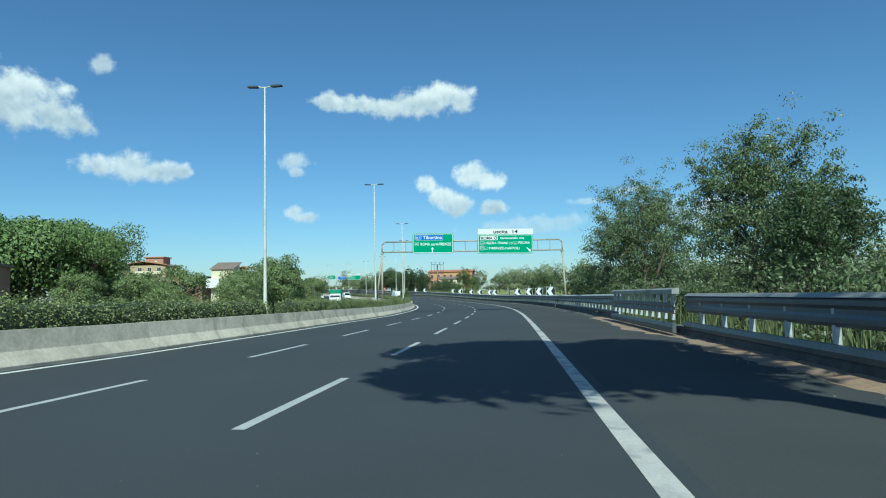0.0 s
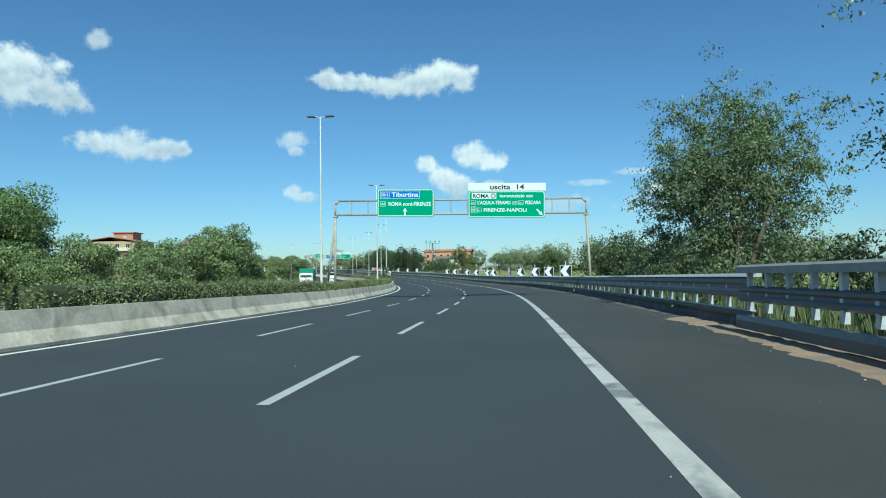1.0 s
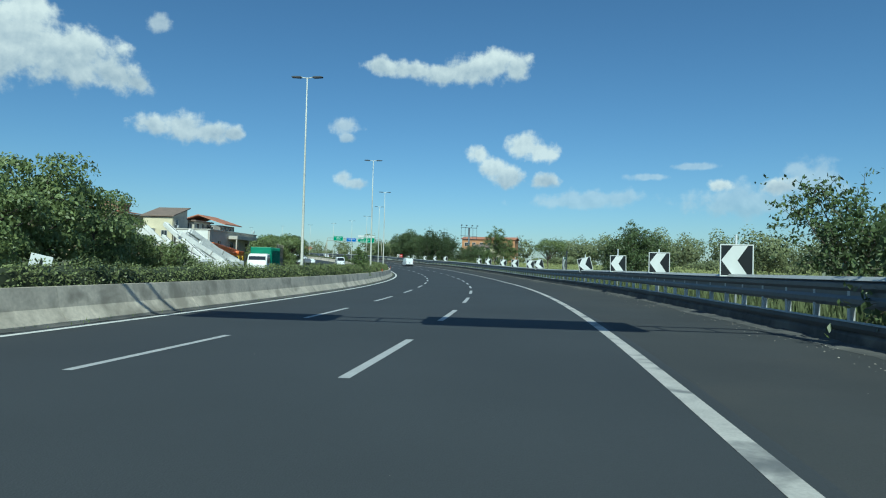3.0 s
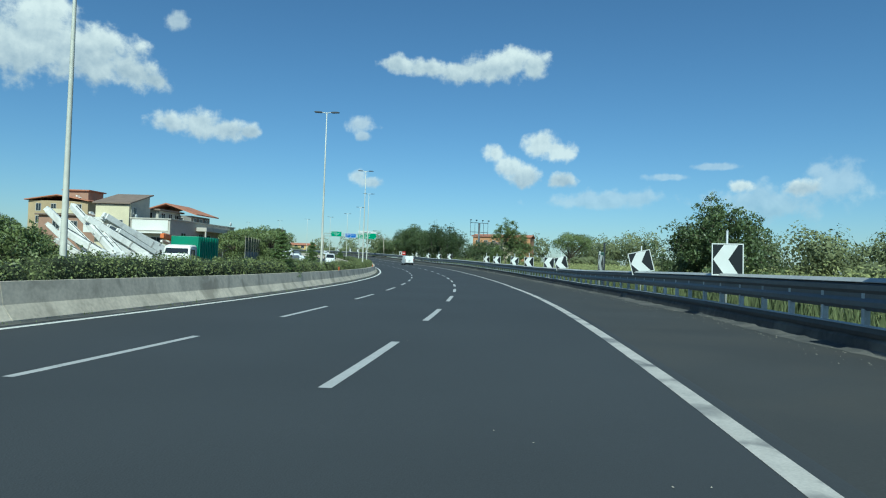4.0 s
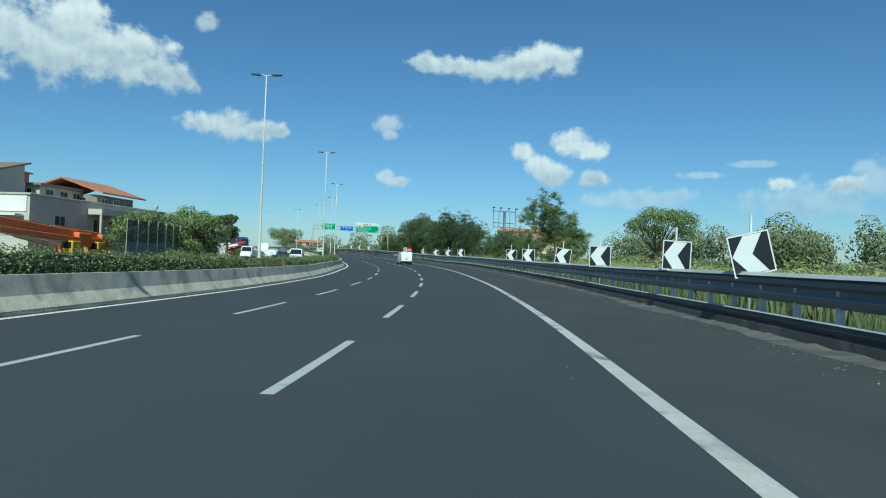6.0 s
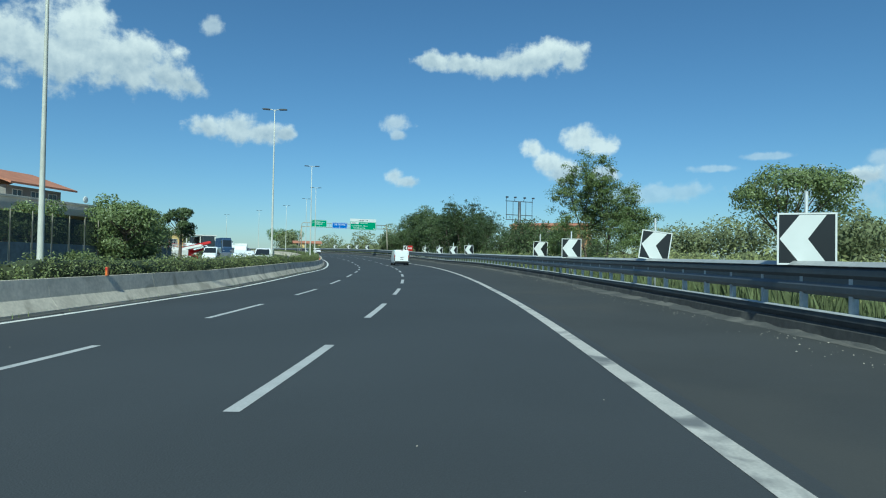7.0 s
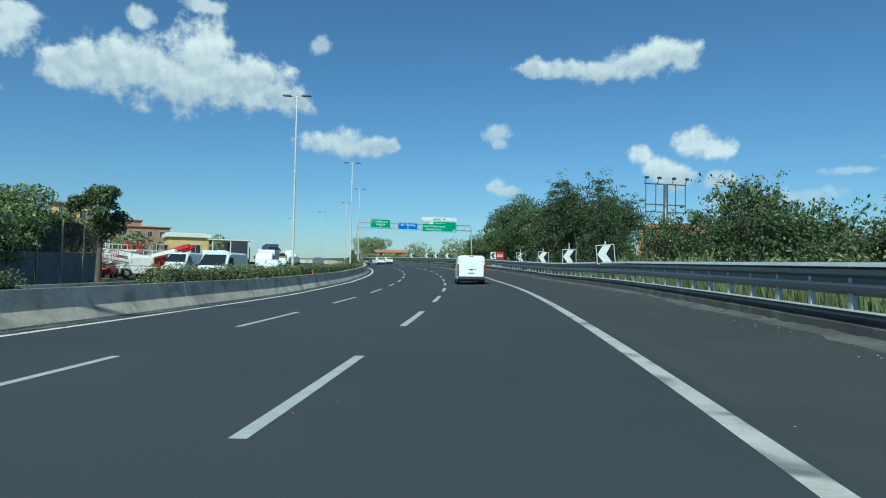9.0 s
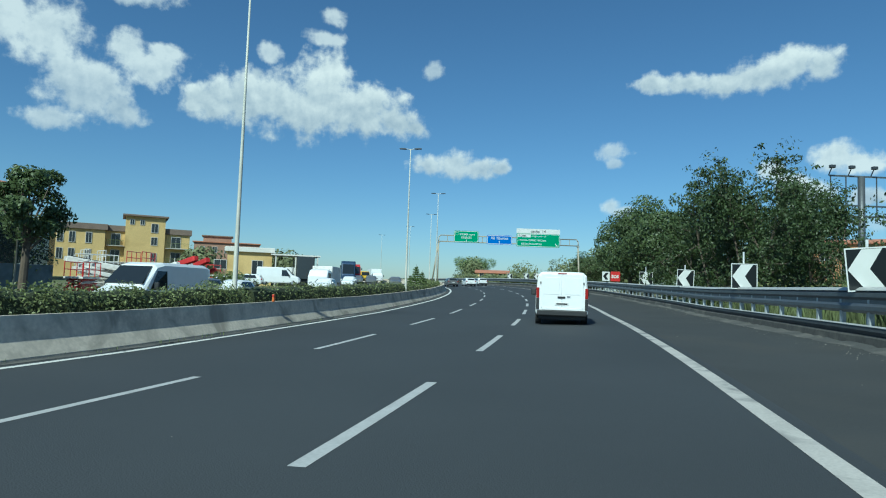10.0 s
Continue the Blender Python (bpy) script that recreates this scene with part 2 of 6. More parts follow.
M_LEAF_L = surface("grey_green_leaves", (0.145, 0.185, 0.078), 0.45, fine=2, coarse=0.25, vary=0.3, island=0.8, bump=0, through_light=0.3)
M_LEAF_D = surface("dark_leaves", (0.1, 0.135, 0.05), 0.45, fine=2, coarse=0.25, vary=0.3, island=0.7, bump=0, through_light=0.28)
M_LEAF_W = surface("deep_green_leaves", (0.062, 0.09, 0.03), 0.5, fine=2, coarse=0.25, vary=0.3, island=0.7, bump=0, through_light=0.25)
M_LEAF_P = surface("pine_needles", (0.15, 0.21, 0.065), 0.6, fine=2, coarse=0.25, vary=0.25, island=0.6, bump=0, through_light=0.15)
M_HEDGE = surface("hedge_leaves", (0.2, 0.23, 0.085), 0.5, fine=3, coarse=0.6, vary=0.35, island=0.9, bump=0, through_light=0.22)
M_HEDGE_IN = surface("hedge_inner_shade", (0.04, 0.05, 0.02), 0.9, fine=8, coarse=1, vary=0.3)
M_GRASS = surface("dry_grass", (0.36, 0.375, 0.15), 0.8, fine=3, coarse=0.2, vary=0.3, island=0.7, bump=0, through_light=0.4)
M_VERGE = surface("verge_weeds", (0.165, 0.195, 0.085), 0.8, fine=3, coarse=0.3, vary=0.35, island=0.8, bump=0, through_light=0.3)
M_FAR = surface("far_leaves", (0.17, 0.19, 0.085), 0.7, fine=1, coarse=0.12, vary=0.3, island=0.7, bump=0, through_light=0.2)
M_WHITEGRIT = surface("pale_chips", (0.36, 0.33, 0.28), 0.9, fine=30, coarse=3, vary=0.3, island=0.5)

# ---- ground and road ----
def ground_sheet():
    """One sheet from the road to the horizon, lying a little under the carriageway."""
    ds = [-2600, -1200, -500, -220, -120, -70, -45, -28, -13, -5, 0, 4.6, 6, 10, 20, 45, 90, 180, 400, 900, 2600]
    ss = [-80 + 10 * i for i in range(51)]
    verts, faces = [], []
    for s in ss:
        for d in ds:
            if -60 <= d <= 60:
                p = place(s, d)
                drop = 0.05 if -13.5 < d < 4.5 else (0.25 if -26 < d < 4.7 else 0.45)
                verts.append((p.x, p.y, p.z - drop))
            else:
                p = place(s, math.copysign(60, d))
                a = heading(s)
                e = d - math.copysign(60, d)
                k = min(abs(e) / 500, 1)
                # beyond the road's own strip the rows fan out straight from one middle
                fx = p.x + e * (math.cos(a) * (1 - k) + k) 
                fy = p.y + e * math.sin(a) * (1 - k)
                if k >= 1:
                    fy = 150 + (s - 170) * (1 + abs(e) / 400)
                verts.append((fx, fy, p.z * (1 - k) - 0.45 * (1 - k) - 0.6 * k))
    n = len(ds)
    for i in range(len(ss) - 1):
        for j in range(n - 1):
            a = i * n + j
            faces.append((a, a + 1, a + n + 1, a + n))
    ob = raw("ground", verts, faces, M_DIRT)
    return tagged(ob, "dry grassy ground with bare soil round the motorway", "ground", kind="structure")


def flat_disc(name, r, z, material):
    bm = bmesh.new()
    bmesh.ops.create_circle(bm, cap_ends=True, segments=64, radius=r)
    return part(name, bm, material, m=pose(-40, 180, z))


tagged(flat_disc("ground", 4200, -2.6, M_DIRT), "flat dry plain that reaches the horizon", "ground", kind="structure")
ground = ground_sheet()

road = sweep("road", [(-12.35, 0), (-8, 0), (-4, 0), (0, 0), (0.3, 0)], -60, 400, 1.0, M_ASPHALT, closed=False)
tagged(road, "dark grey asphalt carriageway of three lanes", "road", kind="structure")
shoulder = sweep("road", [(0.3, 0.0), (2.0, 0), (4.65, 0.0)], -60, 400, 1.0, M_SHOULDER, closed=False)
tagged(shoulder, "worn grey asphalt hard shoulder beside the carriageway", "road", kind="structure")
road_back = sweep("road", [(-29.5, 0.0), (-22, 0), (-15.9, 0.0)], -60, 400, 2.0, M_ASPHALT, closed=False)
tagged(road_back, "grey asphalt carriageway of the opposite direction", "road", kind="structure")

# painted lines
W1, W2, W3 = 4.16, 3.70, 3.81
DASH, PERIOD = 4.5, 9.117


def band(name, d, width, s0, s1, step, parent=None, paint=None):
    h = width / 2
    return sweep(name, [(d - h, 0.004), (d + h, 0.004)], s0, s1, step, paint or M_PAINT, parent, closed=False)


tagged(band("road_line", 0.0, 0.24, -60, 400, 1.0, paint=M_EDGE), "worn white solid edge line on the asphalt", "road line", kind="structure")
tagged(band("road_line", -W1 - W2 - W3 - 0.03, 0.21, -60, 400, 1.0, paint=M_LINE), "white solid edge line along the median", "road line", kind="structure")
for d, phase, wide in ((-W1, 1.0, 0.16), (-W1 - W2, 0.7, 0.15)):
    lane = thing("road_line", Matrix(), "white dashed lane line on the asphalt", "road line", kind="structure")
    k = int(-50 // PERIOD)
    while phase + k * PERIOD < 380:
        s = phase + k * PERIOD
        band("dash", d, wide, s, s + DASH, 1.0, lane)
        k += 1

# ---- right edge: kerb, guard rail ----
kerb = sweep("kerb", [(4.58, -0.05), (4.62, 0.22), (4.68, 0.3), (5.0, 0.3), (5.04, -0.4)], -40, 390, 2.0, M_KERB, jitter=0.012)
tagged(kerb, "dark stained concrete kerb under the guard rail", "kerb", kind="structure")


def dirt_edge(s0, s1, inner, sway, material, label, category, seed, pile=0.06):
    """Dust and soil swept against the kerb, with a ragged edge towards the road."""
    r = random.Random(seed)
    n = int((s1 - s0) / 0.3)
    verts, faces, w = [], [], 0.0
    for i in range(n + 1):
        s = s0 + (s1 - s0) * i / n
        w = 0.72 * w + r.uniform(-1, 1) * 0.28
        e = inner + sway * (0.8 * math.sin(s * 0.41 + seed) * math.sin(s * 0.17) + 1.3 * w)
        verts += [place(s, min(e, 4.5), 0.004), place(s, min(e + 0.16, 4.55), 0.004 + pile * r.uniform(0.1, 0.35)), place(s, 4.6, 0.004 + pile * r.uniform(0.6, 1.4))]
    for i in range(n):
        for j in (0, 1):
            k = i * 3 + j
            faces.append((k, k + 1, k + 4, k + 3))
    return tagged(raw("pavement", verts, faces, material), label, category, kind="stuff")


dirt_edge(42, 390, 4.2, 0.26, M_GRIT, "ragged strip of grey dust along the kerb", "grit", 3)
dirt_edge(-6, 42.5, 3.8, 0.4, M_LITTER, "ragged strip of reddish dry soil along the kerb", "soil", 8)

RAIL_D = 4.74
WAVE = [(0.0, 0.0), (-0.035, 0.02), (-0.075, 0.045), (-0.075, 0.1), (-0.03, 0.14), (-0.03, 0.19), (-0.075, 0.23), (-0.075, 0.285), (-0.035, 0.31), (0.0, 0.33)]


def wave(z0, k=1.0):
    front = [(RAIL_D + x, z0 + z * k) for x, z in WAVE]
    return front + [(d + 0.006, z) for d, z in front[::-1]]


rail = thing("guard_rail", Matrix(), "grey galvanised steel guard rail with corrugated beams", "guard rail", kind="structure")
post_mesh = None
s = 37.4
while s < 390:
    e = min(s + 4.0, 390)
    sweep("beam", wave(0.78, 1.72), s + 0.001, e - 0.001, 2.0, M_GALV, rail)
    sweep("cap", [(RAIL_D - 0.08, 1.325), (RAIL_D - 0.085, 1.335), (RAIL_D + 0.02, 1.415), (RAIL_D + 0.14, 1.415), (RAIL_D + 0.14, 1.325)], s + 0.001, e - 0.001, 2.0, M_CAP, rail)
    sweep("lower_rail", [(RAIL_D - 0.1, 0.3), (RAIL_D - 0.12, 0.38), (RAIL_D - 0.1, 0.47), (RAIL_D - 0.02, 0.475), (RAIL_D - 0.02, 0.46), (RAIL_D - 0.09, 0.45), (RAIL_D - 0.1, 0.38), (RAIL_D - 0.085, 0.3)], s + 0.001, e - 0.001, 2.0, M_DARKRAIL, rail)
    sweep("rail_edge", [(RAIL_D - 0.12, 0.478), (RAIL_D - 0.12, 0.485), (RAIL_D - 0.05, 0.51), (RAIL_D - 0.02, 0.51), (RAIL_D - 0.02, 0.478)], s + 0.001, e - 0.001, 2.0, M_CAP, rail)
    s = e
s = 37.9
while s < 262:
    if post_mesh is None:
        bm = bmesh.new()
        box(bm, (0.11, 0.012, 1.0), (0.0, -0.05, 0.83))
        box(bm, (0.012, 0.1, 1.0), (-0.05, 0, 0.83))
        box(bm, (0.03, 0.012, 1.0), (-0.04, 0.05, 0.83))
        o = part("post", bm, M_POST, rail, "pale galvanised channel post")
        post_mesh = o.data
    else:
        o = new("post", post_mesh)
        o.parent = rail
    o.matrix_basis = stand(s, RAIL_D + 0.02, 0)
    s += 1.5

# taller old rail that ends beyond the trees
rail_b = thing("guard_rail", Matrix(), "weathered double guard rail with a high top beam", "guard rail", kind="structure")
s = -23.0
while s < 37:
    old = s > 24.5
    step = 3.1 if old else 4.0
    e, shift = s + step, -0.36 if old else 0.0
    beam = wave(0.74, 1.16) if old else wave(0.8, 1.72)
    cap = [(-0.12, 1.42), (-0.12, 1.57), (-0.02, 1.62), (0.12, 1.62), (0.12, 1.42)] if old else [(-0.085, 1.33), (-0.085, 1.34), (0.02, 1.425), (0.16, 1.425), (0.16, 1.33)]
    low = [(-0.14, 0.1), (-0.15, 0.3), (-0.12, 0.42), (-0.02, 0.43), (-0.02, 0.1)] if old else [(-0.14, 0.26), (-0.15, 0.36), (-0.12, 0.48), (-0.02, 0.49), (-0.02, 0.26)]
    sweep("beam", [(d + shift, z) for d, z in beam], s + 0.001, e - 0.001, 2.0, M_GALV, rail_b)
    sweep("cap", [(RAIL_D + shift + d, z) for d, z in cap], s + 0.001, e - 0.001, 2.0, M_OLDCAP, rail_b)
    sweep("lower_rail", [(RAIL_D + shift + d, z) for d, z in low], s + 0.001, e - 0.001, 2.0, M_GALV, rail_b)
    n = 3 if old else 2
    for k in range(n):
        o = new("post", post_mesh)
        o.parent = rail_b
        o.matrix_basis = stand(s + 0.5 + step / n * k, RAIL_D + shift + 0.02, 0.2 if old else 0.0)
    s = e

# ---- median: concrete barrier, hedge ----
BAR_D = -12.42
barrier = thing("median_barrier", Matrix(), "stained grey concrete safety barrier in long blocks", "barrier", kind="structure")
PROFILE = [(BAR_D + 0.22, -0.05), (BAR_D + 0.22, 0.07), (BAR_D, 0.38), (BAR_D - 0.1, 0.86), (BAR_D - 0.28, 0.86), (BAR_D - 0.38, 0.38), (BAR_D - 0.38, -0.05)]
s = -50.0
while s < 390:
    j = random.uniform(-0.004, 0.004)
    sweep("block", [(d + j, z + j * 0.6) for d, z in PROFILE], s + 0.004, s + 5.996, 2.0, M_CONCRETE, barrier)
    s += 6.0
back_barrier = thing("median_barrier", Matrix(), "grey concrete barrier along the opposite carriageway", "barrier", kind="structure")
s = -50.0
while s < 390:
    sweep("block", [(-28.1 - d, z) for d, z in PROFILE], s + 0.012, s + 11.988, 3.0, M_CONCRETE, back_barrier)
    s += 12.0
median = sweep("ground", [(-15.3, 0.12), (-14, 0.3), (BAR_D - 0.36, 0.3)], -60, 390, 3.0, M_DIRT, closed=False)
tagged(median, "raised strip of soil between the barriers", "soil", kind="structure")


foot = sweep("pavement", [(BAR_D + 0.2, 0.06), (BAR_D + 0.27, 0.02), (BAR_D + 0.38, 0.004)], -20, 300, 0.6, M_GRIT, closed=False, jitter=0.01)
tagged(foot, "dark line of grit at the foot of the barrier", "grit", kind="stuff")


def leaf_cloud(points, size, spread, rng, flat=0.35, long=2.0, out=None, hold=1.0):
    """Small leaves at the points given, facing more or less outwards; returns vertices and faces."""
    pts = np.asarray(points)
    n = len(pts)
    a = rng.normal(size=(n, 3))
    a[:, 2] *= flat
    if out is not None:
        nrm = np.asarray(out) * hold + rng.normal(size=(n, 3)) * 0.45
        a = np.cross(nrm, a)
    a /= np.linalg.norm(a, axis=1, keepdims=True)
    b = np.cross(a, nrm if out is not None else rng.normal(size=(n, 3)))
    b /= np.linalg.norm(b, axis=1, keepdims=True)
    k = (size * rng.uniform(0.6, 1.4, (n, 1)))
    a, b = a * k * long * 0.5, b * k * 0.5
    c = pts + rng.normal(size=(n, 3)) * spread
    v = np.stack([c - a, c + b * 0.9, c + a, c - b * 0.9], 1).reshape(-1, 3)
    f = np.arange(n * 4).reshape(n, 4)
    return v, f


def leaves_object(name, v, f, material, parent=None):
    me = bpy.data.meshes.new(name)
    n, m = len(v), len(f)
    me.vertices.add(n)
    me.vertices.foreach_set("co", np.ascontiguousarray(v, dtype=np.float32).ravel())
    me.loops.add(m * 4)
    me.loops.foreach_set("vertex_index", np.ascontiguousarray(f, dtype=np.int32).ravel())
    me.polygons.add(m)
    me.polygons.foreach_set("loop_start", np.arange(0, m * 4, 4, dtype=np.int32))
    me.update(calc_edges=True)
    me.materials.append(material)
    ob = new(name, me)
    ob.parent = parent
    return ob


rng = np.random.default_rng(7)


def hedge(s0, s1, d, half, top, per_m, seed):
    """A clipped hedge: a dense dark body, leaves all over it, ragged along the top."""
    r = np.random.default_rng(seed)
    h = thing("hedge", Matrix(), "dusty green clipped hedge behind the concrete barrier", "hedge", group="median hedge")
    # core coloured nearly black to stand for the shade between the leaves
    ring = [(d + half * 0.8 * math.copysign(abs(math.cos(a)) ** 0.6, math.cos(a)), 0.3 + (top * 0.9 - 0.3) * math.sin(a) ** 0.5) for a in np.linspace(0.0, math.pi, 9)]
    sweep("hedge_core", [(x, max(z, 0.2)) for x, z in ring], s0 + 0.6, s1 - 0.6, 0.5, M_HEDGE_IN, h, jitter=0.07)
    n = int((s1 - s0) * per_m)
    ss = r.uniform(s0, s1, n)
    ang = r.uniform(-0.1, math.pi + 0.1, n)
    bulge = 0.95 + 0.07 * np.sin(ss * 1.9 + 2 * np.sin(ss * 0.63)) + 0.05 * np.sin(ss * 4.7 + ang * 2)
    rad = bulge * r.uniform(0.82, 1.08, n)
    near = np.minimum(ss - s0, s1 - ss) < 0.8
    rad = np.where(near, bulge * r.uniform(0.02, 1.0, n) ** 0.5, rad)
    cs, sn = np.cos(ang), np.clip(np.sin(ang), 0, 1)
    dd = d + half * np.sign(cs) * np.abs(cs) ** 0.6 * rad
    zz = 0.3 + (top - 0.3) * sn ** 0.5 * rad * (0.97 + 0.04 * np.sin(ss * 0.8) + 0.04 * np.sin(ss * 3.1 + dd * 3))
    pts = np.array([place(a, b, c) for a, b, c in zip(ss, dd, zz)])
    way = np.array([heading(a) for a in ss])
    out = np.stack([cs * np.cos(way), cs * np.sin(way), sn + 0.15], 1)
    v, f = leaf_cloud(pts, 0.048, 0.03, r, flat=0.8, long=1.6, out=out, hold=0.6)
    tagged(leaves_object("leaves", v, f, M_HEDGE, h), kind="stuff")
    return h


for a, b, w, t in ((4, 33.4, 0.85, 1.62), (35.6, 62, 0.8, 1.58), (61.8, 90, 0.78, 1.42), (89.8, 118.6, 0.72, 1.55), (121, 145.9, 0.7, 1.5), (147.7, 178.2, 0.72, 1.42), (178, 183.4, 0.7, 1.4), (189.6, 208, 0.7, 1.45), (207.8, 234, 0.62, 1.5), (237, 262, 0.55, 1.25), (264, 330, 0.5, 1.1)):
    hedge(a, b, -13.6, w, t, 1050 if a < 200 else 420, int(a * 3 + 999))

# ---- lamps in the median ----
def lamp():
    t = thing("street_lamp", stand(91.4, -13.6, 0.0), "tall slim grey steel street lamp with two arms", "street lamp", group="median street lamps")
    bm = bmesh.new()
    turned(bm, [(0.2, 0.12), (1.15, 0.115), (1.25, 0.088), (4.0, 0.068), (8.0, 0.048), (12.0, 0.03)], 12)
    part("pole", bm, M_POLE, t, smooth=True)
    for k in (-1, 1):
        bm = bmesh.new()
        rod(bm, (0, 0, 11.95), (k * 0.4, 0, 12.03), 0.03, 0.025, 8)
        part("arm", bm, M_POLE, t)
        bm = bmesh.new()
        prism(bm, [(0, 0), (0.1, -0.035), (0.55, -0.01), (0.6, 0.025), (0.46, 0.06), (0.08, 0.05)], 0.24)
        bmesh.ops.transform(bm, matrix=Matrix.Translation((k * 0.3, -0.12, 12.0)) @ Matrix.Diagonal((k, 1, 1, 1)), verts=bm.verts)
        bmesh.ops.recalc_face_normals(bm, faces=bm.faces)
        part("lamp_head", bm, M_LAMPHEAD, t, "dark grey lamp head")
    return t


M_LAMPHEAD = surface("lamp_head_grey", (0.05, 0.056, 0.066), 0.5, 0.2, fine=6, coarse=2, vary=0.15, bump=0)
first_lamp = lamp()
for s in (5.0, 34.25, 62.8):
    copy_thing(first_lamp, stand(s, -13.6, -0.02, scale=1.06))
for s in (120.0, 149.4, 178.1, 207.8, 236.0, 265.0, 294.0, 323.0, 352.0):
    copy_thing(first_lamp, stand(s, -13.6, 0.0))

# ---- sign gantries ----
def rounded(x0, x1, z0, z1, r, n=5):
    """The outline of a rectangle with round corners."""
    out = []
    for cx, cz, a0 in ((x1 - r, z1 - r, 0), (x0 + r, z1 - r, 90), (x0 + r, z0 + r, 180), (x1 - r, z0 + r, 270)):
        out += [(cx + r * math.cos(radians(a0 + 90 * k / n)), cz + r * math.sin(radians(a0 + 90 * k / n))) for k in range(n + 1)]
    return out


def sign_panel(parent, x0, x1, z0, z1, y, face, name="sign_panel", border=True, label="", r=0.2):
    bm = bmesh.new()
    prism(bm, rounded(x0, x1, z0, z1, r if border else 0.03), 0.05, Matrix.Translation((0, y - 0.025, 0)))
    p = part(name, bm, face, parent, label)
    if border:
        g, w = 0.045, 0.055
        bm = bmesh.new()
        rings = []
        for k, dy in ((g, -0.026), (g, -0.031), (g + w, -0.031), (g + w, -0.026)):
            rings.append([bm.verts.new((x, y + dy, z)) for x, z in rounded(x0 + k, x1 - k, z0 + k, z1 - k, r - k * 0.7)])
        m = len(rings[0])
        for a, b in zip(rings, rings[1:]):
            for i in range(m):
                bm.faces.new((a[i], a[(i + 1) % m], b[(i + 1) % m], b[i]))
        bmesh.ops.recalc_face_normals(bm, faces=bm.faces)
        part("border", bm, M_WHITE, p)
    return p


def plate(parent, x0, x1, z0, z1, y, material, name="plate", frame_mat=None):
    bm = bmesh.new()
    box(bm, (x1 - x0, 0.008, z1 - z0), ((x0 + x1) / 2, y, (z0 + z1) / 2))
    p = part(name, bm, material, parent)
    if frame_mat:
        bm = bmesh.new()
        w = 0.022
        for a, b, c, d in ((x0, x1, z0, z0 + w), (x0, x1, z1 - w, z1), (x0, x0 + w, z0 + w, z1 - w), (x1 - w, x1, z0 + w, z1 - w)):
            box(bm, (b - a, 0.004, d - c), ((a + b) / 2, y - 0.006, (c + d) / 2))
        part("plate_border", bm, frame_mat, parent)
    return p


def arrow(parent, x, z, size, y, turn):
    bm = bmesh.new()
    prism(bm, [(-0.09, -0.5), (0.09, -0.5), (0.09, 0.1), (0.27, 0.02), (0, 0.5), (-0.27, 0.02), (-0.09, 0.1)], 0.006, Matrix.Translation((x, y, z)) @ Matrix.Rotation(radians(turn), 4, "Y") @ Matrix.Diagonal((size, 1, size, 1)))
    return part("arrow", bm, M_WHITE, parent)


def gantry(s, left, right, low, high, droop=0.0, lift=0.0):
    g = thing("sign_gantry", stand(s, 0, lift) @ Matrix.Rotation(radians(droop), 4, "Y"), "weathered steel tube sign gantry spanning the carriageway", "sign gantry")
    r = 0.085
    for x, z0, lean in ((left, 0.2, -0.8), (right, -0.4, 0.42)):
        for k, (dx, dy) in enumerate(((max(lean, 0) * 0.8, 0), (lean, 0.5))):
            bm = bmesh.new()
            rod(bm, (x + dx, dy, z0), (x, dy * 0.2, low - 0.15), r * 1.15, r, 12)
            part("post", bm, M_GANTRY, g, smooth=True)
        bm = bmesh.new()
        box(bm, (0.34, 0.34, 0.1), (x, 0.05, low - 0.12), 0.02)
        part("joint_plate", bm, M_GANTRY, g)
    for z in (low, high):
        bm = bmesh.new()
        rod(bm, (left + (0.25 if z == high else 0), 0, z), (right - (0.25 if z == high else 0), 0, z), r * 0.8, None, 12)
        part("chord", bm, M_GANTRY, g, smooth=True)
    for x, sg in ((left, 1), (right, -1)):
        bm = bmesh.new()
        rod(bm, (x, 0, low - 0.1), (x, 0, high - 0.25), r * 0.8, None, 12)
        rod(bm, (x, 0, high - 0.28), (x + sg * 0.28, 0, high), r * 0.8, None, 12)
        part("end_bend", bm, M_GANTRY, g, smooth=True)
    n = int((right - left) / 1.15)
    for i in range(1, n):
        x = left + (right - left) * i / n
        bm = bmesh.new()
        rod(bm, (x, 0, low), (x, 0, high), r * 0.42, None, 8)
        part("brace", bm, M_GANTRY, g)
    return g


def fitted(s, old, new_, droop=0.0):
    """The pose on a gantry that carries the rectangle old (x0, x1, z0, z1) onto another."""
    kx, kz = (new_[1] - new_[0]) / (old[1] - old[0]), (new_[3] - new_[2]) / (old[3] - old[2])
    mid = Vector(((new_[0] + new_[1]) / 2, 0, (new_[2] + new_[3]) / 2))
    tip = Matrix.Translation(mid) @ Matrix.Rotation(radians(droop), 4, "Y") @ Matrix.Translation(-mid)
    return stand(s, 0, 0) @ tip @ Matrix.Translation((new_[0], 0, new_[2])) @ Matrix.Diagonal((kx, 1, kz, 1)) @ Matrix.Translation((-old[0], 0, -old[2]))


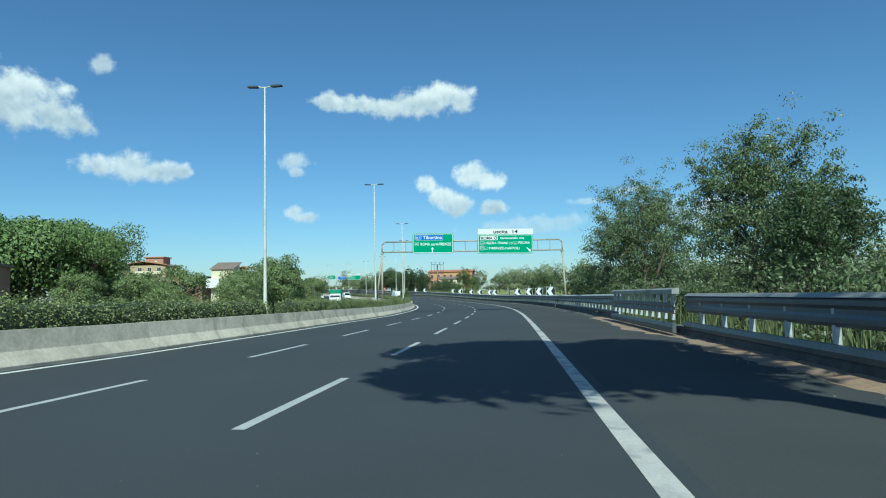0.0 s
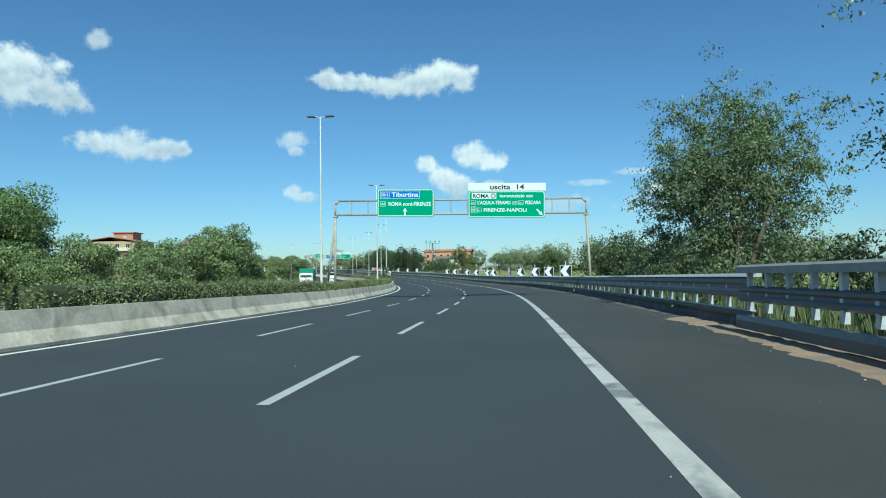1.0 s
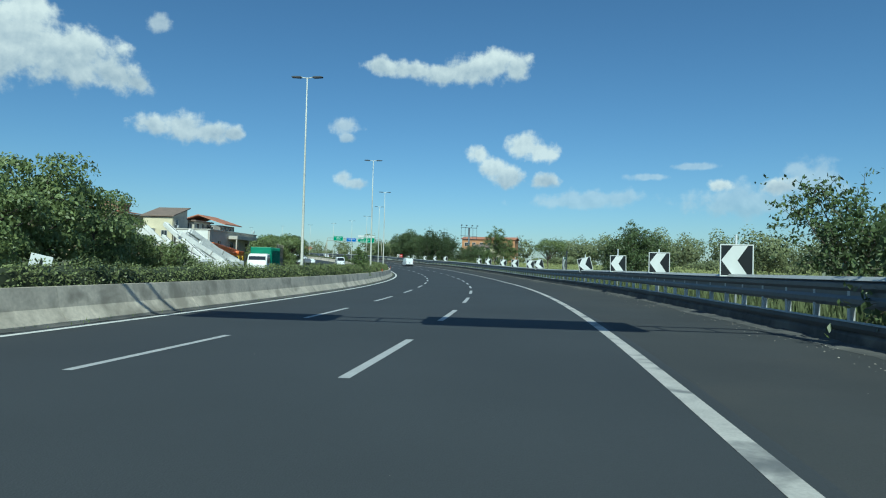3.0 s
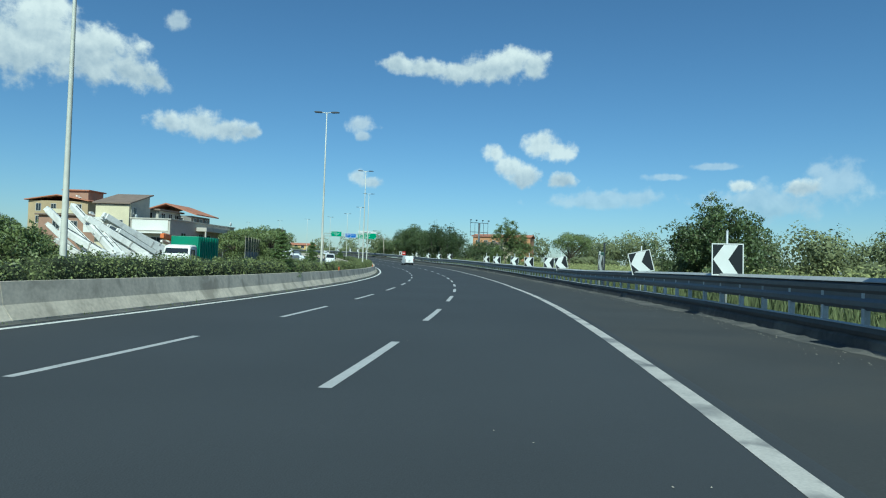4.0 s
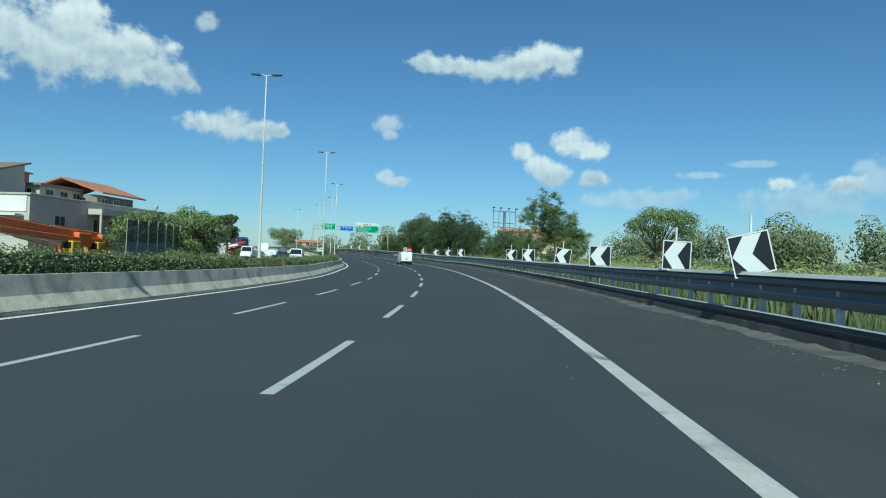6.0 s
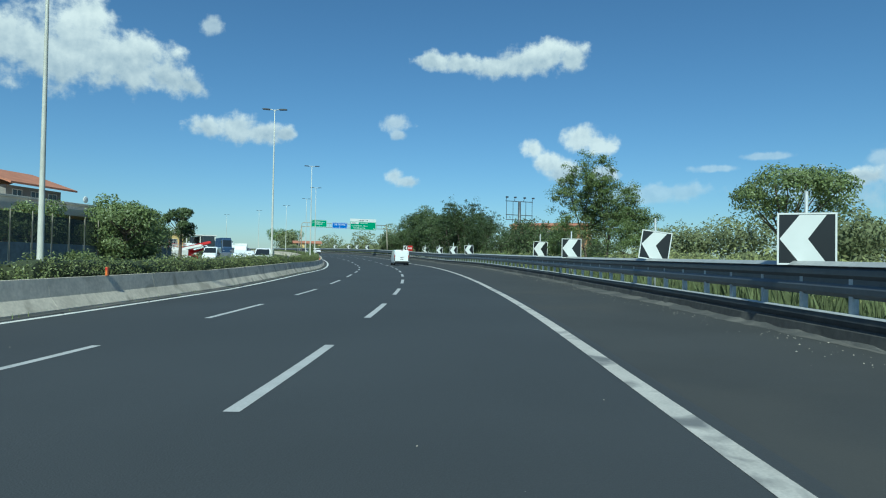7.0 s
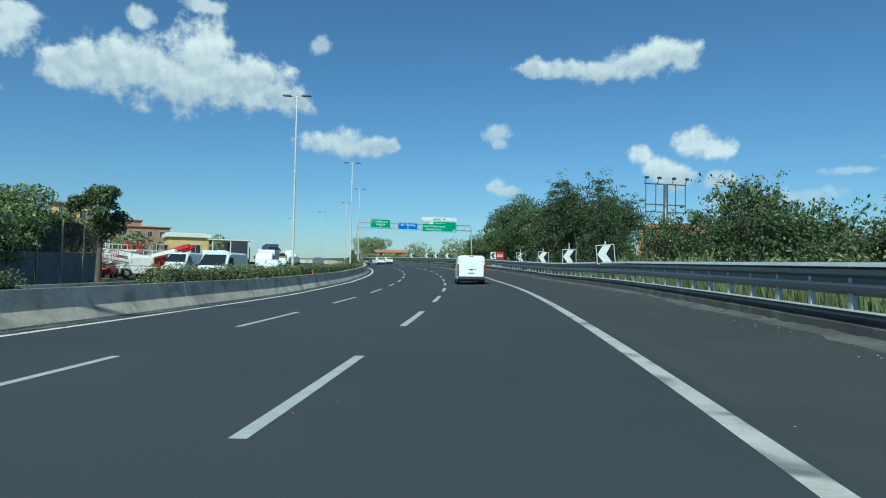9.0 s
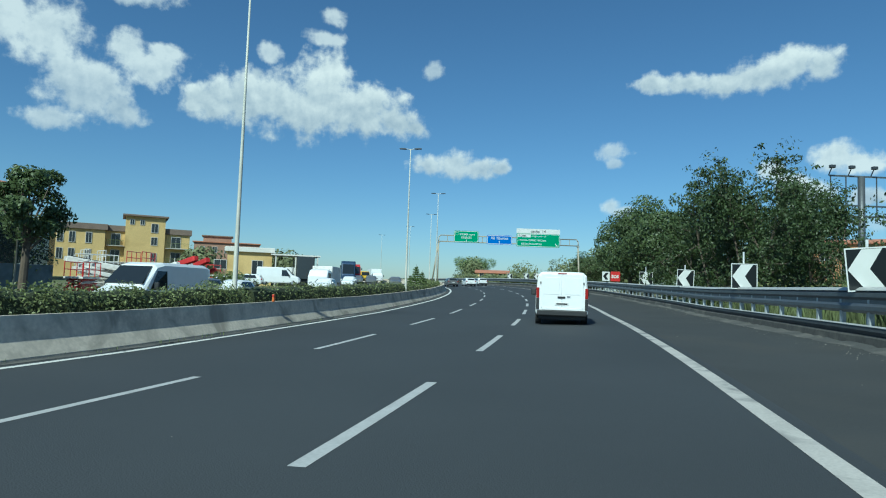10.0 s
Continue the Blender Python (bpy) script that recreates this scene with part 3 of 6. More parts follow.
gantry(66.7, -13.6, 4.76, 6.2, 7.25, 0.55, -0.13)
Y = -0.2
sg = thing("road_sign", fitted(66.7, (-10.36, -6.05, 5.86, 8.05), (-10.36, -6.17, 5.97, 8.01), 1.2), "green motorway sign with a blue panel and white border", "road sign", group="gantry signs")
p = sign_panel(sg, -10.36, -6.05, 5.86, 8.05, Y, M_GREEN)
plate(p, -10.12, -7.15, 7.28, 7.9, Y - 0.03, M_BLUE, frame_mat=M_WHITE)
lettering("Tiburtina", 0.5, -9.27, 7.43, Y - 0.036, M_WHITE, p, wide=1.09, bold=0.01)
plate(p, -10.04, -9.42, 7.38, 7.8, Y - 0.036, M_BLUE, frame_mat=M_WHITE)
lettering("SS 5", 0.27, -9.98, 7.49, Y - 0.042, M_WHITE, p, bold=0.006)
plate(p, -10.12, -9.74, 6.66, 7.08, Y - 0.03, M_GREEN, frame_mat=M_WHITE)
lettering("A1", 0.3, -10.06, 6.76, Y - 0.036, M_WHITE, p, bold=0.006)
lettering("ROMA nord-FIRENZE", 0.42, -9.52, 6.72, Y - 0.03, M_WHITE, p, wide=0.84, bold=0.01)
arrow(p, -8.25, 6.24, 0.66, Y - 0.033, 0)
sg = thing("road_sign", fitted(66.7, (-3.5, 2.3, 5.72, 8.48), (-3.67, 1.91, 5.75, 8.28), 1.2), "large green motorway sign under a white exit board", "road sign", group="gantry signs")
p = sign_panel(sg, -3.5, 2.3, 7.86, 8.48, Y, M_WHITE, "exit_board", False, "white exit board with black lettering")
lettering("uscita  14", 0.55, -0.6, 7.98, Y - 0.03, M_BLACK, p, wide=1.22, align="CENTER", bold=0.012)
p = sign_panel(sg, -3.52, 2.26, 5.72, 7.85, Y, M_GREEN)
plate(p, -3.25, -1.4, 7.22, 7.68, Y - 0.03, M_WHITE)
lettering("ROMA", 0.42, -3.18, 7.3, Y - 0.036, M_BLACK, p, bold=0.012)
bm = bmesh.new()
for r0, r1 in ((0.2, 0.165), (0.13, 0.095), (0.06, 0.0)):
    if r1:
        o = [(-1.63 + r0 * math.cos(a * math.pi / 12), 7.45 + r0 * math.sin(a * math.pi / 12)) for a in range(24)]
        i_ = [(-1.63 + r1 * math.cos(a * math.pi / 12), 7.45 + r1 * math.sin(a * math.pi / 12)) for a in range(24)]
        vo = [bm.verts.new((x, Y - 0.037, z)) for x, z in o]
        vi = [bm.verts.new((x, Y - 0.037, z)) for x, z in i_]
        for k in range(24):
            bm.faces.new((vo[k], vo[(k + 1) % 24], vi[(k + 1) % 24], vi[k]))
part("ring_mark", bm, M_BLACK, p)
lettering("tangenziale est", 0.36, -1.16, 7.34, Y - 0.03, M_WHITE, p, wide=1.18, bold=0.007)
for x0, x1, z, t in ((-3.3, -2.92, 6.74, "A24"), (-0.2, 0.18, 6.76, "E 80"), (0.26, 0.64, 6.74, "A25"), (-3.3, -2.9, 6.36, "E 35"), (-3.3, -2.9, 6.1, "E 45"), (-2.82, -2.5, 6.16, "A1")):
    plate(p, x0, x1, z, z + (0.34 if t[0] == "A" else 0.24), Y - 0.03, M_GREEN, frame_mat=M_WHITE)
    lettering(t, 0.19, x0 + 0.04, z + 0.07, Y - 0.036, M_WHITE, p, wide=0.8)
lettering("L'AQUILA-TERAMO", 0.38, -2.82, 6.78, Y - 0.03, M_WHITE, p, wide=0.77, bold=0.009)
lettering("PESCARA", 0.38, 0.74, 6.8, Y - 0.03, M_WHITE, p, wide=0.76, bold=0.009)
lettering("FIRENZE-NAPOLI", 0.38, -2.36, 6.2, Y - 0.03, M_WHITE, p, wide=1.13, bold=0.009)
arrow(p, 1.85, 6.15, 0.66, Y - 0.033, 138)

gantry(274.0, -13.4, 5.75, 6.25, 7.1)
sg = thing("road_sign", fitted(274.0, (-8.75, -5.8, 5.9, 7.3), (-11.35, -7.98, 6.2, 7.78)), "green motorway sign with white lettering", "road sign", group="gantry signs")
p = sign_panel(sg, -8.75, -5.8, 5.9, 7.3, Y, M_GREEN)
lettering("ROMA nord", 0.36, -8.0, 6.75, Y - 0.03, M_WHITE, p, wide=0.95, bold=0.004)
lettering("FIRENZE", 0.36, -7.25, 6.35, Y - 0.03, M_WHITE, p, wide=0.95, align="CENTER", bold=0.004)
arrow(p, -7.25, 6.1, 0.3, Y - 0.033, 0)
plate(p, -8.6, -8.15, 6.75, 7.05, Y - 0.03, M_GREEN, frame_mat=M_WHITE)
sg = thing("road_sign", fitted(274.0, (-5.0, -2.05, 5.85, 6.9), (-6.85, -3.4, 6.05, 7.35)), "blue road sign with white lettering", "road sign", group="gantry signs")
p = sign_panel(sg, -5.0, -2.05, 5.85, 6.9, Y, M_BLUE)
lettering("SS5 Tiburtina", 0.4, -3.52, 6.42, Y - 0.03, M_WHITE, p, wide=0.95, align="CENTER", bold=0.004)
arrow(p, -3.52, 6.12, 0.34, Y - 0.033, 0)
sg = thing("road_sign", fitted(274.0, (-1.55, 3.45, 5.75, 7.85), (-2.8, 3.16, 5.88, 8.37)), "green motorway sign under a white exit board", "road sign", group="gantry signs")
p = sign_panel(sg, -1.55, 3.45, 7.3, 7.85, Y, M_WHITE, "exit_board", False)
lettering("uscita  14", 0.45, 0.95, 7.42, Y - 0.03, M_BLACK, p, align="CENTER", bold=0.005)
p = sign_panel(sg, -1.55, 3.45, 5.75, 7.3, Y, M_GREEN)
plate(p, -1.4, 0.1, 6.85, 7.18, Y - 0.03, M_WHITE)
lettering("ROMA", 0.32, -1.3, 6.9, Y - 0.036, M_BLACK, p, bold=0.004)
lettering("tangenziale est", 0.3, 0.2, 6.92, Y - 0.03, M_WHITE, p, wide=0.95)
lettering("L'AQUILA-TERAMO  PESCARA", 0.3, -1.3, 6.42, Y - 0.03, M_WHITE, p, wide=0.8, bold=0.004)
lettering("FIRENZE-NAPOLI", 0.3, -1.0, 6.0, Y - 0.03, M_WHITE, p, wide=1.05, bold=0.004)
arrow(p, 3.05, 6.05, 0.45, Y - 0.033, 138)

# ---- chevron boards along the bend ----
def chevron(m, size, tilt, post_top, label="black and white chevron board on a steel post"):
    t = thing("chevron_sign", m, label, "road sign", group="bend chevrons")
    h = size / 2
    bm = bmesh.new()
    rod(bm, (0, 0.06, -0.6), (0, 0.06, post_top), 0.035, None, 10)
    part("post", bm, M_POST, t, smooth=True)
    rot = Matrix.Rotation(radians(tilt), 4, "Y")
    mid = Matrix.Translation((0, 0, 1.86)) @ rot
    bm = bmesh.new()
    box(bm, (size, 0.02, size), (0, 0, 0), 0.004)
    b = part("board", bm, M_BLACK, t, m=mid)
    bm = bmesh.new()
    w = 0.035
    for sx, sz, cx, cz in ((size, w, 0, h - w / 2), (size, w, 0, -h + w / 2), (w, size - 2 * w, h - w / 2, 0), (w, size - 2 * w, -h + w / 2, 0)):
        box(bm, (sx, 0.006, sz), (cx, -0.013, cz))
    part("border", bm, M_WHITE, b)
    bm = bmesh.new()
    k = h - w - 0.01
    prism(bm, [(-k, 0), (-0.12 * size, k), (k * 0.72, k), (0.02 * size, 0), (k * 0.72, -k), (-0.12 * size, -k)], 0.005, Matrix.Translation((0, -0.016, 0)))
    part("arrow_band", bm, M_WHITE, b)
    bm = bmesh.new()
    box(bm, (size * 0.9, 0.03, 0.05), (0, 0.03, h * 0.4))
    box(bm, (size * 0.9, 0.03, 0.05), (0, 0.03, -h * 0.4))
    part("bracket", bm, M_SIGNBACK, b)
    return t


for s, size, tilt, turn in ((78.2, 1.05, 0, 0), (87.8, 1.0, 0, 0), (96.6, 1.02, -1, 4), (107.0, 1.06, -14, -16), (115.8, 1.05, 3, 60), (129.0, 1.06, -14, 0), (134.3, 1.0, 2, 5), (144.7, 1.06, 0, -22), (153.5, 1.0, 8, -16), (165.5, 1.06, 0, -4), (173.2, 1.0, 2, 6), (205.0, 1.08, -5, 6), (215.3, 1.05, 0, 6), (226.0, 1.0, 3, 8), (238.0, 1.02, 0, 6), (287.0, 1.0, 0, 0), (295.0, 1.0, 0, 0), (301.5, 1.0, 0, 0), (312.0, 1.0, 0, 0)):
    chevron(stand(s, 4.98, 0.0, turn), size, tilt, random.uniform(2.45, 2.9))

# ---- vehicles ----
M_VAN = surface("van_white_paint", (0.8, 0.81, 0.81), 0.3, fine=3, coarse=0.6, vary=0.04, bump=0, coat=0.5)
M_GLASS_D = surface("dark_glass", (0.02, 0.024, 0.028), 0.08, fine=3, coarse=1, vary=0.1, bump=0, spec=0.6)
M_TYRE = surface("tyre_rubber", (0.02, 0.02, 0.02), 0.8, fine=20, coarse=3, vary=0.2)
M_PLASTIC = surface("black_plastic", (0.025, 0.026, 0.028), 0.6, fine=15, coarse=3, vary=0.15)
M_REDLAMP = surface("red_lamp", (0.26, 0.012, 0.01), 0.2, fine=8, coarse=3, vary=0.1, bump=0)
M_CHROME = surface("rim_metal", (0.5, 0.5, 0.51), 0.3, 0.8, fine=8, coarse=3, vary=0.1, bump=0)
M_GREYCAR = surface("car_grey_paint", (0.2, 0.205, 0.21), 0.3, 0.4, fine=3, coarse=0.6, vary=0.05, bump=0, coat=0.6)
M_PLATE = surface("number_plate", (0.7, 0.7, 0.68), 0.4, fine=10, coarse=2, vary=0.05, bump=0)


def hull(bm, stations):
    """Rings of (y, [(x, z), ...]) joined into a closed skin."""
    rings = [[bm.verts.new((x, y, z)) for x, z in ring] for y, ring in stations]
    n = len(rings[0])
    for a, b in zip(rings, rings[1:]):
        for i in range(n):
            bm.faces.new((a[i], a[(i + 1) % n], b[(i + 1) % n], b[i]))
    bm.faces.new(rings[0])
    bm.faces.new(rings[-1][::-1])
    bmesh.ops.recalc_face_normals(bm, faces=bm.faces)
    return bm


def section(half, low, waist, top, tuck, r=0.08):
    """Half-width, sill, waist, roof height and the roof's tuck, as a ring."""
    right = [(half - 0.06, low), (half, low + 0.12), (half, waist), (half - tuck * 0.6, top - r * 1.6), (half - tuck - r * 0.8, top - r * 0.3), (half - tuck - r * 2.2, top)]
    return right + [(-x, z) for x, z in right[::-1]]


def wheel(parent, x, y, r, w):
    bm = bmesh.new()
    rod(bm, (x - w / 2, y, r), (x + w / 2, y, r), r, None, 24)
    wh = part("wheel", bm, M_TYRE, parent, smooth=False)
    bm = bmesh.new()
    k = 1 if x > 0 else -1
    rod(bm, (x + k * w * 0.4, y, r), (x + k * w * 0.53, y, r), r * 0.62, r * 0.5, 16)
    part("rim", bm, M_CHROME, wh)


def flat(parent, name, material, x0, x1, z0, z1, y, depth=0.02, bevel=0.006, label=""):
    bm = bmesh.new()
    box(bm, (x1 - x0, depth, z1 - z0), ((x0 + x1) / 2, y, (z0 + z1) / 2), bevel)
    return part(name, bm, material, parent, label)


def van(m):
    v = thing("van", m, "white panel van with closed windowless rear doors", "van")
    bm = bmesh.new()
    st = []
    for y, half, low, waist, top, tuck in ((0.0, 0.9, 0.42, 1.0, 1.88, 0.13), (0.05, 0.95, 0.36, 1.0, 1.95, 0.12), (0.5, 0.965, 0.32, 1.0, 1.97, 0.11), (2.6, 0.965, 0.3, 1.0, 1.98, 0.11), (3.3, 0.965, 0.3, 1.0, 1.93, 0.13), (4.05, 0.95, 0.3, 1.0, 1.25, 0.15), (4.8, 0.9, 0.32, 0.8, 0.98, 0.16), (4.98, 0.8, 0.38, 0.6, 0.7, 0.16)):
        st.append((y, section(half, low, waist, top, tuck)))
    hull(bm, st)
    part("body", bm, M_VAN, v)
    for k in (-1, 1):
        d = flat(v, "rear_door", M_VAN, min(k * 0.012, k * 0.76), max(k * 0.012, k * 0.76), 0.62, 1.86, -0.012, 0.03, 0.012)
        flat(d, "panel_recess", M_VAN, min(k * 0.1, k * 0.66), max(k * 0.1, k * 0.66), 1.12, 1.74, -0.03, 0.012, 0.005)
        flat(v, "tail_lamp", M_REDLAMP, min(k * 0.83, k * 0.94), max(k * 0.83, k * 0.94), 0.98, 1.36, -0.005, 0.06, 0.012, "red tail lamp")
        flat(v, "lamp_trim", M_PLASTIC, min(k * 0.83, k * 0.94), max(k * 0.83, k * 0.94), 0.56, 0.975, -0.005, 0.06, 0.012)
        flat(v, "hinge", M_PLASTIC, min(k * 0.76, k * 0.8), max(k * 0.76, k * 0.8), 1.5, 1.58, -0.03, 0.02, 0.004)
        bm = bmesh.new()
        box(bm, (0.2, 0.12, 0.27), (k * 1.1, 3.35, 1.2), 0.04)
        rod(bm, (k * 0.95, 3.35, 1.12), (k * 1.05, 3.35, 1.15), 0.03)
        part("wing_mirror", bm, M_PLASTIC, v)
        for y in (0.85, 4.0):
            wheel(v, k * 0.85, y, 0.33, 0.22)
    bm = bmesh.new()
    box(bm, (1.8, 0.12, 0.2), (0, -0.02, 0.44), 0.035)
    part("bumper", bm, M_PLASTIC, v)
    flat(v, "bumper_step", M_VAN, -0.72, 0.72, 0.545, 0.62, -0.03, 0.06, 0.01)
    flat(v, "number_plate", M_PLATE, -0.26, 0.26, 0.72, 0.83, -0.035, 0.012, 0.003, "white number plate with a dark bar")
    flat(v, "plate_bar", M_BLACK, -0.2, 0.2, 0.75, 0.8, -0.043, 0.004, 0.0)
    flat(v, "door_handle", M_PLASTIC, -0.16, 0.12, 0.98, 1.05, -0.04, 0.03, 0.008)
    flat(v, "brake_lamp", M_REDLAMP, -0.16, 0.16, 1.87, 1.91, 0.0, 0.04, 0.006)
    flat(v, "badge", M_CHROME, 0.18, 0.3, 1.0, 1.08, -0.032, 0.008, 0.003)
    flat(v, "underbody", M_PLASTIC, -0.85, 0.85, 0.2, 0.36, 1.2, 2.2, 0.02)
    return v


def car(m, paint, label, suv=0.0, light_wrap=False):
    v = thing("car", m, label, "car", group="cars on the motorway")
    t = 1.45 + suv
    bm = bmesh.new()
    st = []
    for y, half, low, waist, top, tuck in ((0.0, 0.78, 0.4, 0.75, 0.98, 0.1), (0.12, 0.86, 0.3, 0.8, 1.05, 0.1), (0.3, 0.88, 0.26, 0.9, t - 0.18, 0.22), (0.65, 0.89, 0.24, 0.92, t - 0.02, 0.24), (1.8, 0.89, 0.22, 0.92, t, 0.22), (2.4, 0.89, 0.22, 0.9, t - 0.12, 0.24), (3.1, 0.88, 0.24, 0.85, 0.98, 0.2), (3.8, 0.84, 0.28, 0.7, 0.82, 0.16), (4.05, 0.72, 0.34, 0.55, 0.62, 0.16)):
        st.append((y, section(half, low, waist, top, tuck)))
    hull(bm, st)
    part("body", bm, paint, v, smooth=False)
    bm = bmesh.new()
    z0, z1 = 0.98, t - 0.16
    q = [bm.verts.new(c) for c in ((-0.66, 0.135, z0 + 0.06), (0.66, 0.135, z0 + 0.06), (0.55, 0.27, z1), (-0.55, 0.27, z1))]
    bm.faces.new(q)
    r = bmesh.ops.extrude_face_region(bm, geom=bm.faces[:])
    bmesh.ops.translate(bm, vec=(0, -0.03, 0.01), verts=[e for e in r["geom"] if isinstance(e, bmesh.types.BMVert)])
    bmesh.ops.recalc_face_normals(bm, faces=bm.faces)
    part("rear_window", bm, M_GLASS_D, v)
    for k in (-1, 1):
        bm = bmesh.new()
        x0, x1 = k * 0.885, k * 0.76
        q = [bm.verts.new(c) for c in ((x0, 0.6, 0.95), (x0, 2.75, 0.95), (x1, 2.2, t - 0.14), (x1, 0.8, t - 0.14))]
        bm.faces.new(q)
        r = bmesh.ops.extrude_face_region(bm, geom=bm.faces[:])
        bmesh.ops.translate(bm, vec=(k * 0.02, 0, 0.004), verts=[e for e in r["geom"] if isinstance(e, bmesh.types.BMVert)])
        bmesh.ops.recalc_face_normals(bm, faces=bm.faces)
        part("side_window", bm, M_GLASS_D, v)
        flat(v, "tail_lamp", M_REDLAMP, min(k * 0.66, k * 0.86), max(k * 0.66, k * 0.86), 0.78, 0.95, 0.06, 0.14, 0.02, "red tail lamp")
        bm = bmesh.new()
        box(bm, (0.18, 0.1, 0.13), (k * 0.98, 2.75, 0.98), 0.03)
        part("wing_mirror", bm, paint, v)
        for y in (0.75, 3.25):
            wheel(v, k * 0.79, y, 0.31, 0.2)
    flat(v, "bumper", M_PLASTIC, -0.78, 0.78, 0.3, 0.48, 0.02, 0.1, 0.03)
    flat(v, "number_plate", M_PLATE, -0.26, 0.26, 0.66, 0.77, -0.002, 0.02, 0.003)
    flat(v, "rear_spoiler", paint, -0.6, 0.6, t - 0.12, t - 0.07, 0.28, 0.2, 0.015)
    return v


van(stand(211.3, -2.42, 0.0, 1.0))
car(stand(292.0, -9.8, 0.0, 4.0), M_GREYCAR, "grey compact car in the lane by the median")
car(stand(296.0, -6.2, 0.0, 3.0), M_VAN, "white compact car in the middle lane")
car(stand(306.0, -2.0, 0.0, 3.0), M_VAN, "white small car far ahead on the bend")

# ---- clouds: soft backdrops three kilometres off ----
EYE0 = Vector((-6.0, 95.0, 1.0))


def cloud_material(blobs, density):
    m = bpy.data.materials.new("cloud")
    m.use_nodes = True
    N, L = m.node_tree.nodes, m.node_tree.links.new
    N.remove(N["Principled BSDF"])
    tc = N.new("ShaderNodeTexCoord")
    warp = N.new("ShaderNodeTexNoise")
    warp.inputs["Scale"].default_value, warp.inputs["Detail"].default_value, warp.inputs["Roughness"].default_value = 0.0085, 9, 0.6
    L(tc.outputs["Object"], warp.inputs["Vector"])
    best = None
    for x, z, rx, rz in blobs:
        mp = N.new("ShaderNodeMapping")
        mp.vector_type = "POINT"
        mp.inputs["Location"].default_value = (-x / rx, 0, -z / rz)
        mp.inputs["Scale"].default_value = (1 / rx, 0, 1 / rz)
        L(tc.outputs["Object"], mp.inputs["Vector"])
        ln = N.new("ShaderNodeVectorMath")
        ln.operation = "LENGTH"
        L(mp.outputs[0], ln.inputs[0])
        sub = N.new("ShaderNodeMath")
        sub.operation = "SUBTRACT"
        sub.inputs[0].default_value = 1.0
        L(ln.outputs["Value"], sub.inputs[1])
        if best is None:
            best = sub.outputs[0]
        else:
            mx = N.new("ShaderNodeMath")
            mx.operation = "SMOOTH_MAX"
            mx.inputs[2].default_value = 0.35
            L(best, mx.inputs[0])
            L(sub.outputs[0], mx.inputs[1])
            best = mx.outputs[0]
    rough = N.new("ShaderNodeMath")
    rough.operation = "MULTIPLY_ADD"
    rough.inputs[1].default_value, rough.inputs[2].default_value = 2.3, -1.15
    L(warp.outputs[0], rough.inputs[0])
    add = N.new("ShaderNodeMath")
    add.operation = "ADD"
    L(best, add.inputs[0])
    L(rough.outputs[0], add.inputs[1])
    alpha = N.new("ShaderNodeMapRange")
    alpha.interpolation_type = "SMOOTHSTEP"
    for i, v in enumerate((0.0, 0.62, 0.0, density)):
        alpha.inputs[i + 1].default_value = v
    L(add.outputs[0], alpha.inputs[0])
    # light painted into the emission: billows brighter on their upper sides, the base grey
    deep = max(b[3] for b in blobs)
    shift = N.new("ShaderNodeMapping")
    shift.inputs["Location"].default_value = (14, 0, 34)
    L(tc.outputs["Object"], shift.inputs["Vector"])
    above = N.new("ShaderNodeTexNoise")
    above.inputs["Scale"].default_value, above.inputs["Detail"].default_value, above.inputs["Roughness"].default_value = 0.0085, 5, 0.55
    L(shift.outputs[0], above.inputs["Vector"])
    here = N.new("ShaderNodeTexNoise")
    here.inputs["Scale"].default_value, here.inputs["Detail"].default_value, here.inputs["Roughness"].default_value = 0.0085, 5, 0.55
    L(tc.outputs["Object"], here.inputs["Vector"])
    relief = N.new("ShaderNodeMath")
    relief.operation = "SUBTRACT"
    L(here.outputs[0], relief.inputs[0])
    L(above.outputs[0], relief.inputs[1])
    sep = N.new("ShaderNodeSeparateXYZ")
    L(tc.outputs["Object"], sep.inputs[0])
    low_z = min(b[1] - b[3] * 0.75 for b in blobs)
    rise = N.new("ShaderNodeMapRange")
    for i, v in enumerate((low_z, low_z + deep * 1.5, 0.1, 0.82)):
        rise.inputs[i + 1].default_value = v
    L(sep.outputs["Z"], rise.inputs[0])
    lit = N.new("ShaderNodeMath")
    lit.operation = "MULTIPLY_ADD"
    lit.inputs[1].default_value = 1.9
    L(relief.outputs[0], lit.inputs[0])
    L(rise.outputs[0], lit.inputs[2])
    # thin rims painted brighter, as if light came through
    rim = N.new("ShaderNodeMapRange")
    for i, v in enumerate((0.1, 0.7, 0.3, 0.0)):
        rim.inputs[i + 1].default_value = v
    L(add.outputs[0], rim.inputs[0])
    total = N.new("ShaderNodeMath")
    total.operation = "ADD"
    total.use_clamp = True
    L(lit.outputs[0], total.inputs[0])
    L(rim.outputs[0], total.inputs[1])
    base = N.new("ShaderNodeMix")
    base.data_type = "RGBA"
    L(total.outputs[0], base.inputs["Factor"])
    base.inputs["A"].default_value, base.inputs["B"].default_value = (0.52, 0.56, 0.62, 1), (1.06, 0.99, 0.92, 1)
    em = N.new("ShaderNodeEmission")
    L(base.outputs["Result"], em.inputs["Color"])
    em.inputs["Strength"].default_value = 0.78
    tr = N.new("ShaderNodeBsdfTransparent")
    ms = N.new("ShaderNodeMixShader")
    L(alpha.outputs[0], ms.inputs[0])
    L(tr.outputs[0], ms.inputs[1])
    L(em.outputs[0], ms.inputs[2])
    L(ms.outputs[0], N["Material Output"].inputs["Surface"])
    return m


